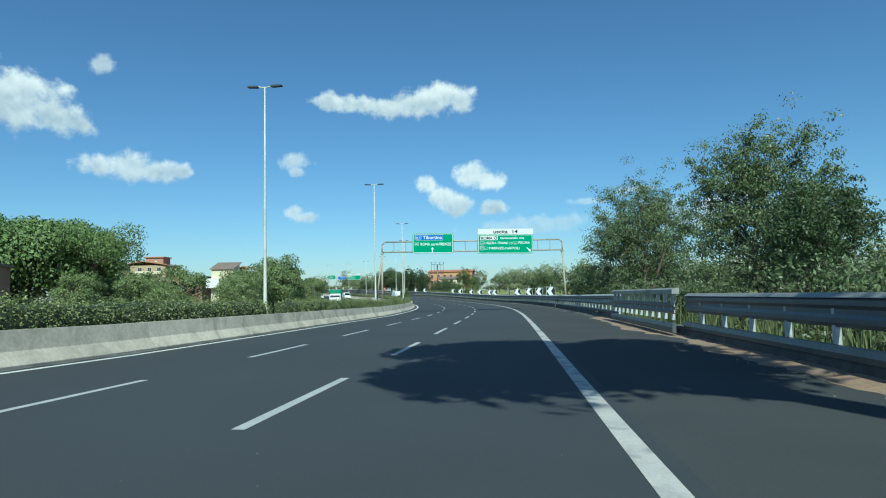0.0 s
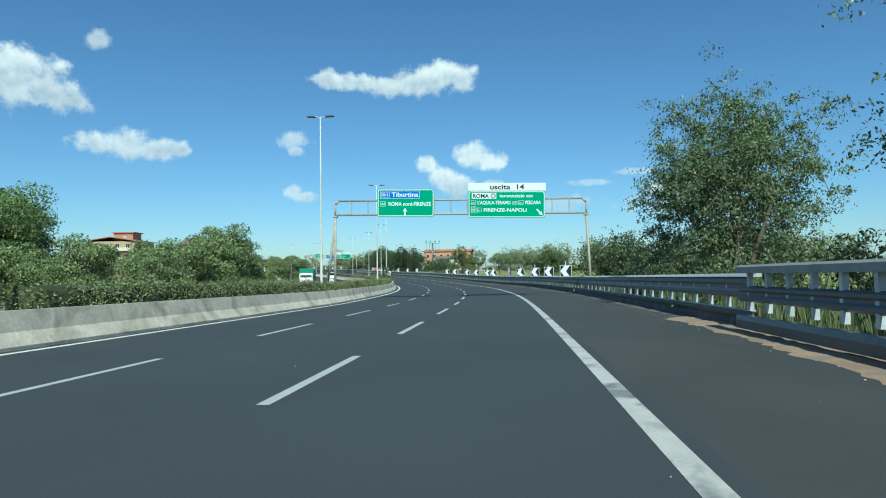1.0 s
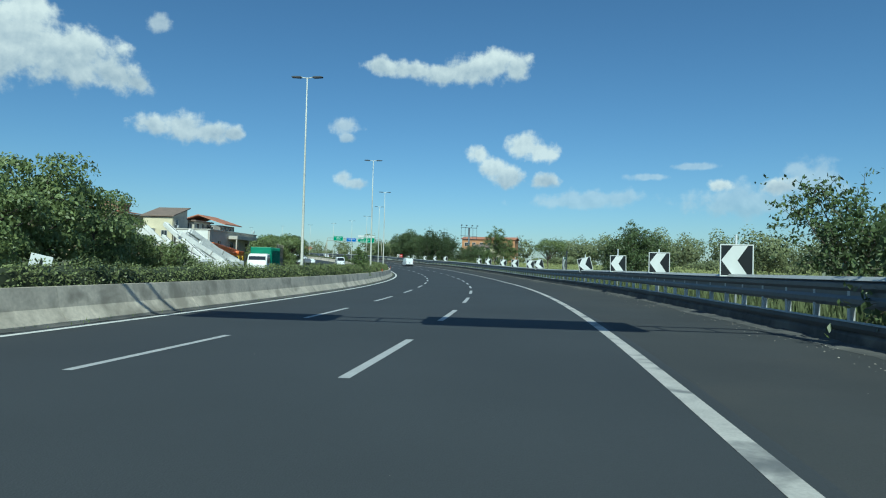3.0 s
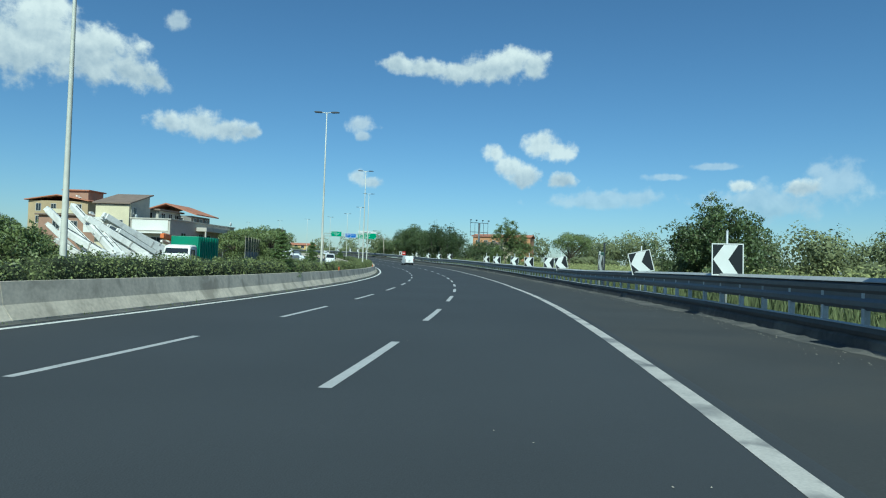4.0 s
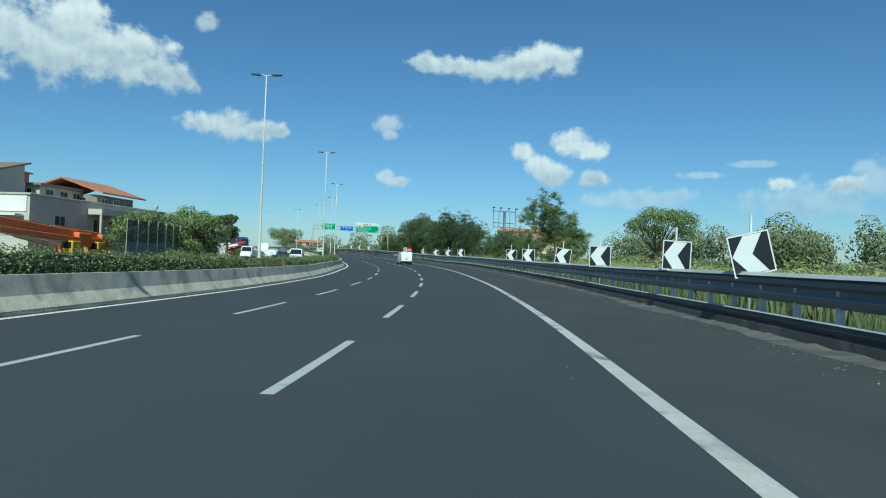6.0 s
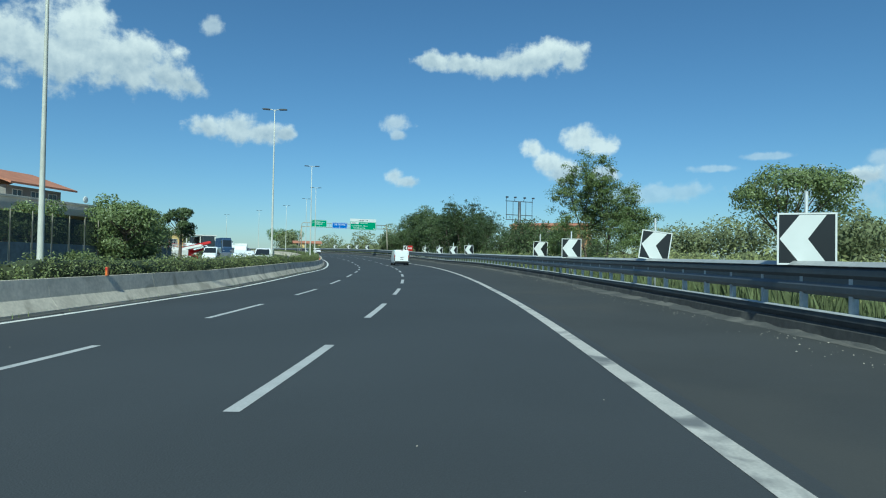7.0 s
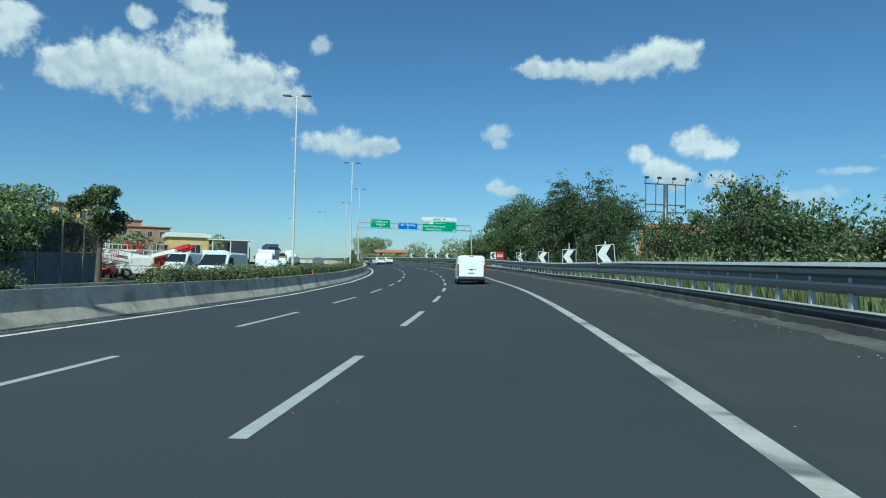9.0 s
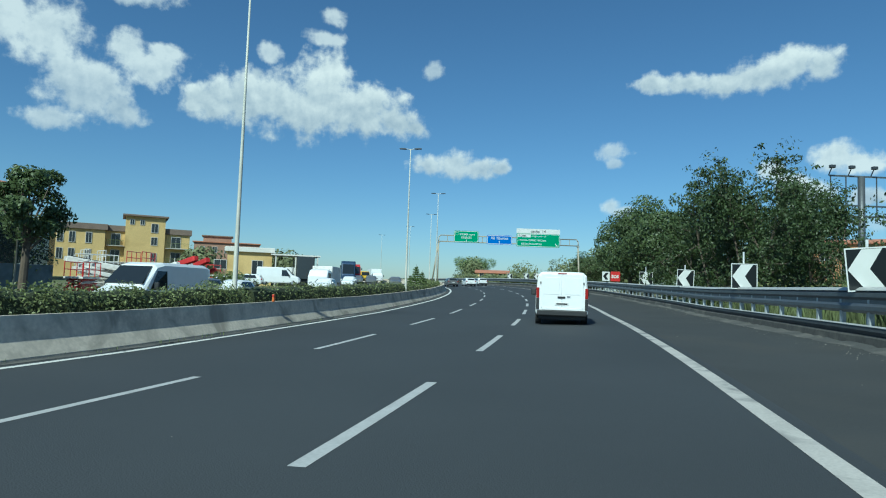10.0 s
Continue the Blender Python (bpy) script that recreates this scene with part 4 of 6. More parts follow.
def cloud(density, blobs, label="white fair-weather cumulus cloud"):
    """Blobs in degrees: azimuth to the left, elevation, half width, half height."""
    k = 3000 * math.pi / 180
    ca = sum(b[0] for b in blobs) / len(blobs)
    ce = sum(b[1] for b in blobs) / len(blobs)
    a, e = radians(ca), radians(ce)
    way = Vector((-math.sin(a) * math.cos(e), math.cos(a) * math.cos(e), math.sin(e)))
    loc = [((ca - b[0]) * k * math.cos(e), (b[1] - ce) * k, b[2] * k * 1.12, b[3] * k * 1.3) for b in blobs]
    x0, x1 = min(x - 1.7 * r for x, z, r, q in loc), max(x + 1.7 * r for x, z, r, q in loc)
    z0, z1 = min(z - 1.9 * q for x, z, r, q in loc), max(z + 1.9 * q for x, z, r, q in loc)
    bm = bmesh.new()
    bm.faces.new([bm.verts.new(c) for c in ((x0, 0, z0), (x1, 0, z0), (x1, 0, z1), (x0, 0, z1))])
    m = Matrix.Translation(EYE0 + way * 3000) @ Euler((e, 0, a)).to_matrix().to_4x4()
    ob = part("backdrop", bm, cloud_material(loc, density), m=m)
    ob.visible_shadow = False
    return tagged(ob, label, "cloud", kind="structure")


cloud(1, [(54.8, 15.3, 2.4, 1.6), (52.0, 15.5, 3.4, 2.1), (48.5, 15.6, 4.1, 2.4), (45.0, 15.9, 4.7, 2.7), (44.6, 18.4, 2.3, 1.7), (41.3, 15.4, 4.2, 2.2), (38.4, 14.6, 2.4, 1.2), (36.4, 14.2, 1.3, 0.8)])
cloud(0.85, [(68.9, 19.3, 2.2, 2.0), (66.2, 17.9, 2.8, 2.5), (64.8, 15.1, 2.4, 2.1), (62.6, 14.7, 2.1, 2.0), (61.0, 13.3, 1.9, 1.3), (60.8, 17.9, 1.7, 1.5), (59.0, 16.8, 2.5, 1.3), (58.1, 18.4, 1.8, 0.6)])
cloud(0.8, [(65.8, 12.1, 2.4, 0.8)])
cloud(0.75, [(49.8, 19.5, 1.0, 0.8), (44.2, 22.9, 1.1, 0.8), (45.2, 21.1, 1.7, 0.6), (50.7, 17.7, 0.6, 0.5)])
cloud(0.9, [(60.7, 22.3, 3.1, 0.8)])
cloud(0.7, [(35.0, 19.2, 1.0, 0.7)])
cloud(0.65, [(19.1, 12.2, 1.7, 0.7), (18.7, 11.2, 0.7, 0.4)])
cloud(0.75, [(19.1, 7.6, 1.0, 0.6), (17.8, 7.1, 1.1, 0.5)])
cloud(1, [(16.0, 17.7, 1.5, 0.7), (13.1, 17.5, 2.4, 0.8), (10.2, 17.3, 2.6, 0.8), (7.8, 17.5, 2.6, 1.1), (5.5, 18.1, 2.3, 1.3), (3.2, 17.8, 1.5, 1.2)])
cloud(0.9, [(6.4, 10.1, 1.2, 0.9), (5.1, 9.0, 1.6, 1.0), (3.5, 8.0, 1.5, 0.9), (2.3, 10.8, 1.9, 1.2), (0.8, 10.4, 1.6, 0.9), (0.2, 7.7, 1.3, 0.7)])
cloud(0.9, [(35.3, 11.0, 1.6, 0.9), (33.1, 11.2, 2.2, 1.1), (30.7, 10.8, 2.0, 0.9), (28.9, 10.8, 1.1, 0.5)])
cloud(0.9, [(-14.8, 7.2, 1.2, 0.5), (-19.0, 6.9, 1.4, 0.6)])
cloud(0.4, [(-16.9, 5.6, 4.6, 1.4), (-21.8, 7.3, 2.4, 1.6), (-12.6, 8.8, 2.3, 0.3), (-9.1, 8.0, 2.0, 0.3), (-3.6, 6.1, 6.1, 0.8)], "thin veil of hazy cloud low over the horizon")

# ---- trees ----
def grow(r, base, way, length, radius, level, out, tips, spread, twigs):
    """Limbs: bars into out, leaf spots into tips."""
    n = 3
    p, d = Vector(base), Vector(way).normalized()
    for i in range(n):
        d = (d + Vector(r.normal(size=3)) * 0.13 + Vector((0, 0, 0.04))).normalized()
        q = p + d * length / n
        rod(out, p, q, radius * (1 - 0.25 * i / n), radius * (1 - 0.25 * (i + 1) / n), (9, 5, 3)[level])
        if level >= 1:
            tips.append((q, level))
        if i and level < 2:
            for _ in range(twigs[level]):
                side = Vector(r.normal(size=3))
                w = (d * (1 - spread) + side.normalized() * spread * 1.2 + Vector((0, 0, 0.12)))
                grow(r, q, w, length * r.uniform(0.5, 0.72), radius * 0.5, level + 1, out, tips, spread, twigs)
        p = q
    tips.append((p, 2))


def broad_tree(seed, h, width, stems, leaf, count, material, label, name="tree", low=0.25, size=0.2, category="tree", taper=0.0, open_=0.55):
    r = np.random.default_rng(seed)
    t = thing(name, Matrix(), label, category)
    bm, tips = bmesh.new(), []
    for k in range(stems):
        a = 2 * math.pi * (k + r.uniform(-0.3, 0.3)) / stems
        w = Vector((math.cos(a) * 0.28, math.sin(a) * 0.28, 1)) if stems > 1 else Vector((0.03, 0.02, 1))
        b = (math.cos(a) * 0.15, math.sin(a) * 0.15, -0.3) if stems > 1 else (0, 0, -0.3)
        grow(r, b, w, h * (0.55 if stems > 1 else 0.45), 0.018 * h / math.sqrt(stems), 0, bm, tips, 0.62, (3, 3))
    # limbs and leaf spots are stretched to the wanted outline
    P = np.array([p for p, _ in tips])
    top, half = np.percentile(P[:, 2], 98), np.percentile(np.hypot(P[:, 0], P[:, 1]), 92)
    bmesh.ops.transform(bm, matrix=Matrix.Diagonal((width * 0.5 / half, width * 0.5 / half, h * 0.96 / top, 1)), verts=bm.verts)
    for v in bm.verts:
        k = min(1.0, 1 + taper * (0.2 - v.co.z / h))
        v.co.x, v.co.y = v.co.x * k, v.co.y * k
    part("trunk", bm, M_BARK, t)
    P[:, 2] *= (h * 0.96) / top
    P[:, :2] *= (width * 0.5) / half
    P[:, :2] *= np.minimum(1.0, 1 + taper * (0.2 - P[:, 2:] / h))
    P = P[P[:, 2] > h * low]
    # each spot is a spray with its own size
    extra = P[r.integers(0, len(P), len(P))] + r.normal(size=P.shape) * (0.055 * h)
    P = np.concatenate([P, extra])
    P[:, 2] = np.maximum(P[:, 2], h * low * 0.8)
    keep = r.uniform(size=len(P)) > 0.12
    P = P[keep]
    rad = r.uniform(0.4, 1.0, len(P)) * h * 0.065
    idx = r.integers(0, len(P), count)
    u = r.normal(size=(count, 3))
    u /= np.linalg.norm(u, axis=1, keepdims=True)
    u *= (r.uniform(0, 1, (count, 1)) ** open_) * rad[idx][:, None] * np.array([1.25, 1.25, 0.8])
    pts = P[idx] + u
    out = u / np.linalg.norm(u, axis=1, keepdims=True) + np.array([0, 0, 0.45])
    v, f = leaf_cloud(pts, size, 0.02, r, flat=0.55, long=1.9, out=out, hold=0.6)
    tagged(leaves_object("crown", v, f, material, t), kind="stuff")
    return t


def umbrella_pine(seed, h, width, count, label):
    r = np.random.default_rng(seed)
    t = thing("tree", Matrix(), label, "tree")
    bm = bmesh.new()
    rod(bm, (0, 0, -0.3), (0.1, 0, h * 0.62), 0.26, 0.18, 10)
    centres = []
    for k in range(16):
        a, d = r.uniform(0, 2 * math.pi), r.uniform(0.1, 0.42) * width
        e = Vector((math.cos(a) * d, math.sin(a) * d, h * r.uniform(0.66, 0.86)))
        rod(bm, (0.1, 0, h * r.uniform(0.45, 0.62)), e, 0.09, 0.03, 6)
        centres.append(e)
    part("trunk", bm, M_BARK, t)
    c = np.array(centres)
    idx = r.integers(0, len(c), count)
    u = r.normal(size=(count, 3))
    u /= np.linalg.norm(u, axis=1, keepdims=True)
    u *= r.uniform(0.55, 1.05, (count, 1)) * np.array([width * 0.19, width * 0.19, h * 0.15])
    v, f = leaf_cloud(c[idx] + u, 0.15, 0.05, r, flat=0.9, long=1.8, out=u / np.linalg.norm(u, axis=1, keepdims=True), hold=0.8)
    tagged(leaves_object("crown", v, f, M_LEAF_P, t), kind="stuff")
    return t


def lobed_tree(seed, h, width, lobes, count, material, label, low=0.15, size=0.2, name="tree", lump=1.0):
    """A full, rounded crown: many overlapping lobes of leaves on limbs."""
    r = np.random.default_rng(seed)
    t = thing(name, Matrix(), label, "tree")
    bm = bmesh.new()
    rod(bm, (0, 0, -0.3), (0.1, 0.05, h * 0.5), 0.03 * h, 0.02 * h, 10)
    mid, half = h * (1 + low) / 2, h * (1 - low) / 2
    u = r.normal(size=(lobes, 3))
    u /= np.linalg.norm(u, axis=1, keepdims=True)
    u *= r.uniform(0.45, 1.0, (lobes, 1)) ** 0.5 * (1.9 - 0.9 * lump)
    c = u * np.array([width * 0.36, width * 0.36, half * 0.74]) + np.array([0, 0, mid])
    for e in c:
        rod(bm, (0.1, 0.05, max(h * 0.12, min(e[2] * 0.7, h * 0.48))), e, 0.009 * h, 0.003 * h, 6)
    part("trunk", bm, M_BARK, t)
    rad = r.uniform(0.13, 0.22, lobes) * width * lump
    idx = r.integers(0, lobes, count)
    v = r.normal(size=(count, 3))
    v[:, 2] = np.where(r.uniform(size=count) < 0.6, np.abs(v[:, 2]), v[:, 2])
    v /= np.linalg.norm(v, axis=1, keepdims=True)
    v *= r.uniform(0.3, 1.08, (count, 1)) ** 0.45 * rad[idx][:, None] * np.array([1, 1, 0.85])
    out = v / np.linalg.norm(v, axis=1, keepdims=True) + u[idx] * 0.4
    q, f = leaf_cloud(c[idx] + v, size, 0.06, r, flat=0.8, long=1.7, out=out, hold=0.7)
    tagged(leaves_object("crown", q, f, material, t), kind="stuff")
    return t


def conifer(seed, h, width, count, label):
    """Whorls of drooping boughs with needles along them and gaps between the layers."""
    r = np.random.default_rng(seed)
    t = thing("conifer", Matrix(), label, "tree")
    bm = bmesh.new()
    rod(bm, (0, 0, -0.3), (0, 0, h * 0.98), 0.1, 0.015, 8)
    pts = []
    layers = 13
    each = max(8, count // (layers * 9))
    for i in range(layers):
        z = h * (0.06 + 0.88 * i / layers)
        w = width * 0.5 * (1 - i / layers) ** 0.9 + 0.08
        for k in range(9):
            a = 2 * math.pi * (k + r.uniform(-0.35, 0.35)) / 9 + i
            reach = w * r.uniform(0.7, 1.08)
            e = Vector((math.cos(a) * reach, math.sin(a) * reach, z + 0.12 * reach + r.normal() * 0.05))
            rod(bm, (0, 0, z), e, 0.02, 0.006, 5)
            f = r.uniform(0.1, 1.04, (each, 1))
            side = np.array([[-math.sin(a), math.cos(a), 0]]) * r.normal(size=(each, 1)) * 0.16 * (1.15 - f) * reach
            pts.append(np.array([[0, 0, z]]) * (1 - f) + np.array([e]) * f + side + r.normal(size=(each, 3)) * 0.03 - np.array([[0, 0, 0.06]]) * np.abs(r.normal(size=(each, 1))))
    part("trunk", bm, M_BARK, t)
    v, f = leaf_cloud(np.concatenate(pts), 0.045, 0.015, r, flat=0.5, long=3.4)
    tagged(leaves_object("crown", v, f, M_LEAF_P, t), kind="stuff")
    return t


def plant(kind, spots, group=""):
    """Sets the first of a kind at the first spot and copies of it at the others: s, d, lift, turn, scale."""
    for i, (s, d, z, turn, k) in enumerate(spots):
        m = stand(s, d, z, turn, k)
        if i == 0:
            kind.matrix_basis = m
        else:
            copy_thing(kind, m @ Matrix.Scale(1 / spots[0][4], 4))
    if group:
        kind["group"] = group


locust = broad_tree(3, 10, 9.2, 4, 0, 54000, M_LEAF_L, "tall many-stemmed locust tree with airy green leaves", low=0.14, size=0.075, taper=0.5)
plant(locust, [(50.5, 9.2, -0.4, 0, 1.0), (36.0, 11.5, -0.4, 140, 0.99)])
# unseen tree, placed and tilted so that its crown's shadow crosses the road
shade_tree = lobed_tree(17, 18, 11, 26, 16000, M_LEAF, "tall leaning tree out of view, added to shade the road", low=0.66, size=0.3)
shade_tree.matrix_basis = stand(4.0, 6.8, -0.4, 0) @ Matrix.Rotation(radians(-17), 4, "Y")
locust_b = broad_tree(11, 10, 9, 3, 0, 18000, M_LEAF_W, "dark green roadside tree with dense drooping foliage", low=0.03, size=0.112, taper=0.4)
plant(locust_b, [(25.5, 9.4, -0.5, 200, 0.52), (29, 11, -0.5, 0, 0.62), (234, 9.4, -0.6, 60, 1.0), (227.5, 9.6, -0.6, 160, 0.95), (242, 9.6, -0.6, 250, 0.84), (221.5, 10.2, -0.6, 20, 0.72), (230.5, 12.8, -0.6, 300, 0.85), (238.5, 12.8, -0.6, 110, 0.8)])
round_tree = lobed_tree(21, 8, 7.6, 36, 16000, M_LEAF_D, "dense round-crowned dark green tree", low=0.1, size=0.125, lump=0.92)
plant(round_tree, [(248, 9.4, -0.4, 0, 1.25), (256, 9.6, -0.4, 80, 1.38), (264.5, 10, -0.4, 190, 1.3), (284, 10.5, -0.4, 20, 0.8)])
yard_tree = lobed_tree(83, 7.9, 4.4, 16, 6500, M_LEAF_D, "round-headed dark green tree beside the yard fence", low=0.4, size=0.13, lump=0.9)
plant(yard_tree, [(216.4, -30.2, -0.4, 0, 1.06)])
ailanthus = broad_tree(58, 8.8, 8.0, 2, 0, 62000, M_LEAF_A, "full spreading green tree with feathery foliage", low=0.3, size=0.062, taper=0.45)
plant(ailanthus, [(172.2, 8.4, -0.6, 0, 0.9)])
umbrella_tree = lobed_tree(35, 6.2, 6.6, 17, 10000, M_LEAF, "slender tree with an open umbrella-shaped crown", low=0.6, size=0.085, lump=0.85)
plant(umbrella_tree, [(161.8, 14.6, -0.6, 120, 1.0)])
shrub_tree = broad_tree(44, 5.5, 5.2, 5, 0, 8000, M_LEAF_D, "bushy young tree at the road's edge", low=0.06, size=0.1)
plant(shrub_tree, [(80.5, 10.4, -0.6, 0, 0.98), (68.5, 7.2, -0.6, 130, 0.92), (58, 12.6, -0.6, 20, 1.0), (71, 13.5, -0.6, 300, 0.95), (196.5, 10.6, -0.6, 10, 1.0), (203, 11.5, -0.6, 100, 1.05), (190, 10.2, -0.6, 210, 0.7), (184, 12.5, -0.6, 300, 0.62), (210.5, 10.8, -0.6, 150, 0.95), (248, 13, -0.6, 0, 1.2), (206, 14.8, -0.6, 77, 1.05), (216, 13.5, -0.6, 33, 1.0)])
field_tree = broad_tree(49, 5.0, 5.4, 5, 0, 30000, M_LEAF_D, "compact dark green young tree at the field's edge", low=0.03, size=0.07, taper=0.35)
plant(field_tree, [(109.4, 9.6, -0.6, 0, 1.12), (113.6, 9.7, -0.6, 130, 0.74)])
low_shrub = broad_tree(52, 2.6, 3.6, 4, 0, 3400, M_LEAF_L, "low green shrub in the verge", name="shrub", low=0.03, size=0.07, category="shrub")
plant(low_shrub, [(48 + 5.2 * i, 7.2 + 1.3 * ((i * 7) % 4), -0.5, i * 47, 0.8 + 0.13 * ((i * 5) % 4)) for i in range(5)] + [(14 + 5 * i, 6.9 + 0.8 * (i % 3), -0.5, i * 67, 0.95 + 0.1 * (i % 3)) for i in range(7)] + [(176 + 5.5 * i, 8.0 + 1.1 * ((i * 3) % 4), -0.6, i * 53, 0.55 + 0.1 * (i % 4)) for i in range(9)])

# far side
pines = umbrella_pine(61, 10.5, 11, 12000, "broad umbrella pine with a rounded green crown")
plant(pines, [(93, -57.5, -0.6, 120, 1.3)])
copy_thing(pines, Matrix.LocRotScale((-170.0, 422.0, -0.6), Euler((0, 0, 0.9)), (1.15, 1.15, 1.15)))
round_pine = lobed_tree(63, 10, 10, 40, 14000, M_LEAF_P, "big rounded dark green pine beyond the opposite carriageway", low=0.14, size=0.2)
plant(round_pine, [(108, -67.5, -0.6, 0, 1.62), (99, -62.5, -0.6, 90, 1.42), (96, -68, -0.6, 200, 1.55), (88, -63, -0.6, 300, 1.4), (84, -68, -0.6, 30, 1.5), (118, -69, -0.6, 150, 1.45), (125, -71, -0.6, 260, 1.2)])
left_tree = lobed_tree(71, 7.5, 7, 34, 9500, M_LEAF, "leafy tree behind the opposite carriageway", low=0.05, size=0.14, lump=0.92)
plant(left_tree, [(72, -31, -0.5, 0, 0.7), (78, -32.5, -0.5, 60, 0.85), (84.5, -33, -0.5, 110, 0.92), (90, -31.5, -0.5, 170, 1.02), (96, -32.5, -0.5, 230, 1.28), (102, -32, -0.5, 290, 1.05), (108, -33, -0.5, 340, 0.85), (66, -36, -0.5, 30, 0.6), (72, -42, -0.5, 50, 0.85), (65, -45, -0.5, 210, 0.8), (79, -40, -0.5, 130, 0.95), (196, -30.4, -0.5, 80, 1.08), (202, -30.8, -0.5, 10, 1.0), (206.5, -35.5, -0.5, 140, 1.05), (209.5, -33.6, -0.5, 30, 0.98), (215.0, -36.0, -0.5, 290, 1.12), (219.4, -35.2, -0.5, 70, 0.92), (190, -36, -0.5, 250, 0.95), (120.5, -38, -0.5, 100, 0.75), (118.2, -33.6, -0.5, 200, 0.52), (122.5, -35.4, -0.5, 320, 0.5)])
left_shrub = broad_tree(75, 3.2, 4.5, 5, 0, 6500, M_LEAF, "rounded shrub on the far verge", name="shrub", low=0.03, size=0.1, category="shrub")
plant(left_shrub, [(112, -31, -0.4, 160, 1.1), (116, -30.6, -0.4, 240, 0.8), (187, -30.6, -0.4, 300, 0.6), (243, -31, -0.4, 200, 0.7)])
fir = conifer(81, 4.6, 3.3, 13000, "dark green young conifer with layered branches")
plant(fir, [(109.2, -13.45, 0.2, 0, 0.68), (119.2, -14.1, 0.2, 120, 0.62), (244, -14.0, 0.2, 0, 0.62), (248, -13.9, 0.2, 90, 0.5), (240.5, -14.0, 0.2, 180, 0.42)])


def far_woods(name, spots, label):
    """A distant line of trees, as one mass of leaf clumps."""
    r = np.random.default_rng(91)
    pts, outs = [], []
    for s, d, h, w in spots:
        c = np.array(place(s, d, -0.5))
        n = 1200
        u = r.normal(size=(n, 3))
        u /= np.linalg.norm(u, axis=1, keepdims=True)
        u *= r.uniform(0.15, 1.05, (n, 1)) ** 0.5
        u[:, 1] = np.where(r.uniform(size=n) < 0.7, -np.abs(u[:, 1]), u[:, 1])
        lump = 1 + 0.25 * np.sin(u[:, :1] * 5 + s) * np.cos(u[:, 2:] * 4 + d)
        pts.append(c + np.array([0, 0, h * 0.52]) + u * lump * np.array([w * 0.5, w * 0.5, h * 0.5]))
        outs.append(u)
    v, f = leaf_cloud(np.concatenate(pts), 0.5, 0.2, r, flat=0.9, long=1.4, out=np.concatenate(outs), hold=1.5)
    ob = leaves_object(name, v, f, M_FAR)
    return tagged(ob, label, "woods", kind="stuff")


rr = random.Random(5)
spots = [(92 + 4.2 * i, 100 + 12 * math.sin(i * 0.7) + rr.uniform(-8, 12), rr.uniform(9, 13.5), rr.uniform(9, 14)) for i in range(52)]
spots += [(90 + 6.5 * i, 88 + 6 * math.sin(i * 1.3), rr.uniform(2.6, 4.2), rr.uniform(9, 13)) for i in range(34)]
spots += [(60 + 8 * i, 112 + rr.uniform(-8, 20), rr.uniform(8, 12), rr.uniform(8, 12)) for i in range(12)]
spots += [(300 + 9 * i, 62 + 14 * math.sin(i) + rr.uniform(-8, 8), rr.uniform(9, 13), rr.uniform(9, 13)) for i in range(13)]
far_woods("woods", spots, "distant grey-green line of trees beyond the field")
spots = [(285 + 6 * i, 16 + rr.uniform(-4, 10), rr.uniform(5, 8) if i < 3 else rr.uniform(2.2, 3.6), rr.uniform(6, 9)) for i in range(16)]
spots += [(300 + 8 * i, -36 - rr.uniform(0, 25), rr.uniform(3, 6), rr.uniform(6, 10)) for i in range(14)]
far_woods("woods", spots, "far trees round the end of the bend")
spots = [(20 + 6 * i, -62 - rr.uniform(0, 45), rr.uniform(6, 10), rr.uniform(8, 13)) for i in range(24)]
far_woods("woods", spots, "distant trees among the houses")


def grasses(name, n, s0, s1, d0, d1, low, high, seed, label, wide=0.01, z=-0.35, material=M_GRASS, name_kind="grass"):
    r = np.random.default_rng(seed)
    ss, dd = r.uniform(s0, s1, n), r.uniform(d0, d1, n)
    clump = 0.68 + 0.32 * np.sin(ss * 0.9 + np.sin(dd * 2)) * np.sin(dd * 1.7 + ss * 0.33)
    hh = (low + (high - low) * r.uniform(0, 1, n) ** 1.4) * clump + min(0.15, low)
    base = np.array([place(a, b, z) for a, b in zip(ss, dd)])
    a = r.uniform(0, 2 * math.pi, n)
    side = np.stack([np.cos(a), np.sin(a), 0 * a], 1) * wide
    lean = np.stack([r.uniform(-1, 1, n), r.uniform(-1, 1, n), np.zeros(n)], 1) * 0.3 * hh[:, None]
    lean[dd < 5.9] *= 0.25
    up = np.array([0, 0, 1.0]) * hh[:, None]
    v = np.stack([base - side, base + side, base + up * 0.6 + lean * 0.4 + side * 0.8, base + up + lean], 1).reshape(-1, 3)
    ob = leaves_object(name, v, np.arange(4 * n).reshape(n, 4), material)
    return tagged(ob, label, name_kind, kind="stuff")


grasses("grass", 42000, 12, 225, 5.3, 9.0, 0.5, 1.9, 1, "tall dry grass and weeds behind the guard rail", wide=0.009, material=M_VERGE)


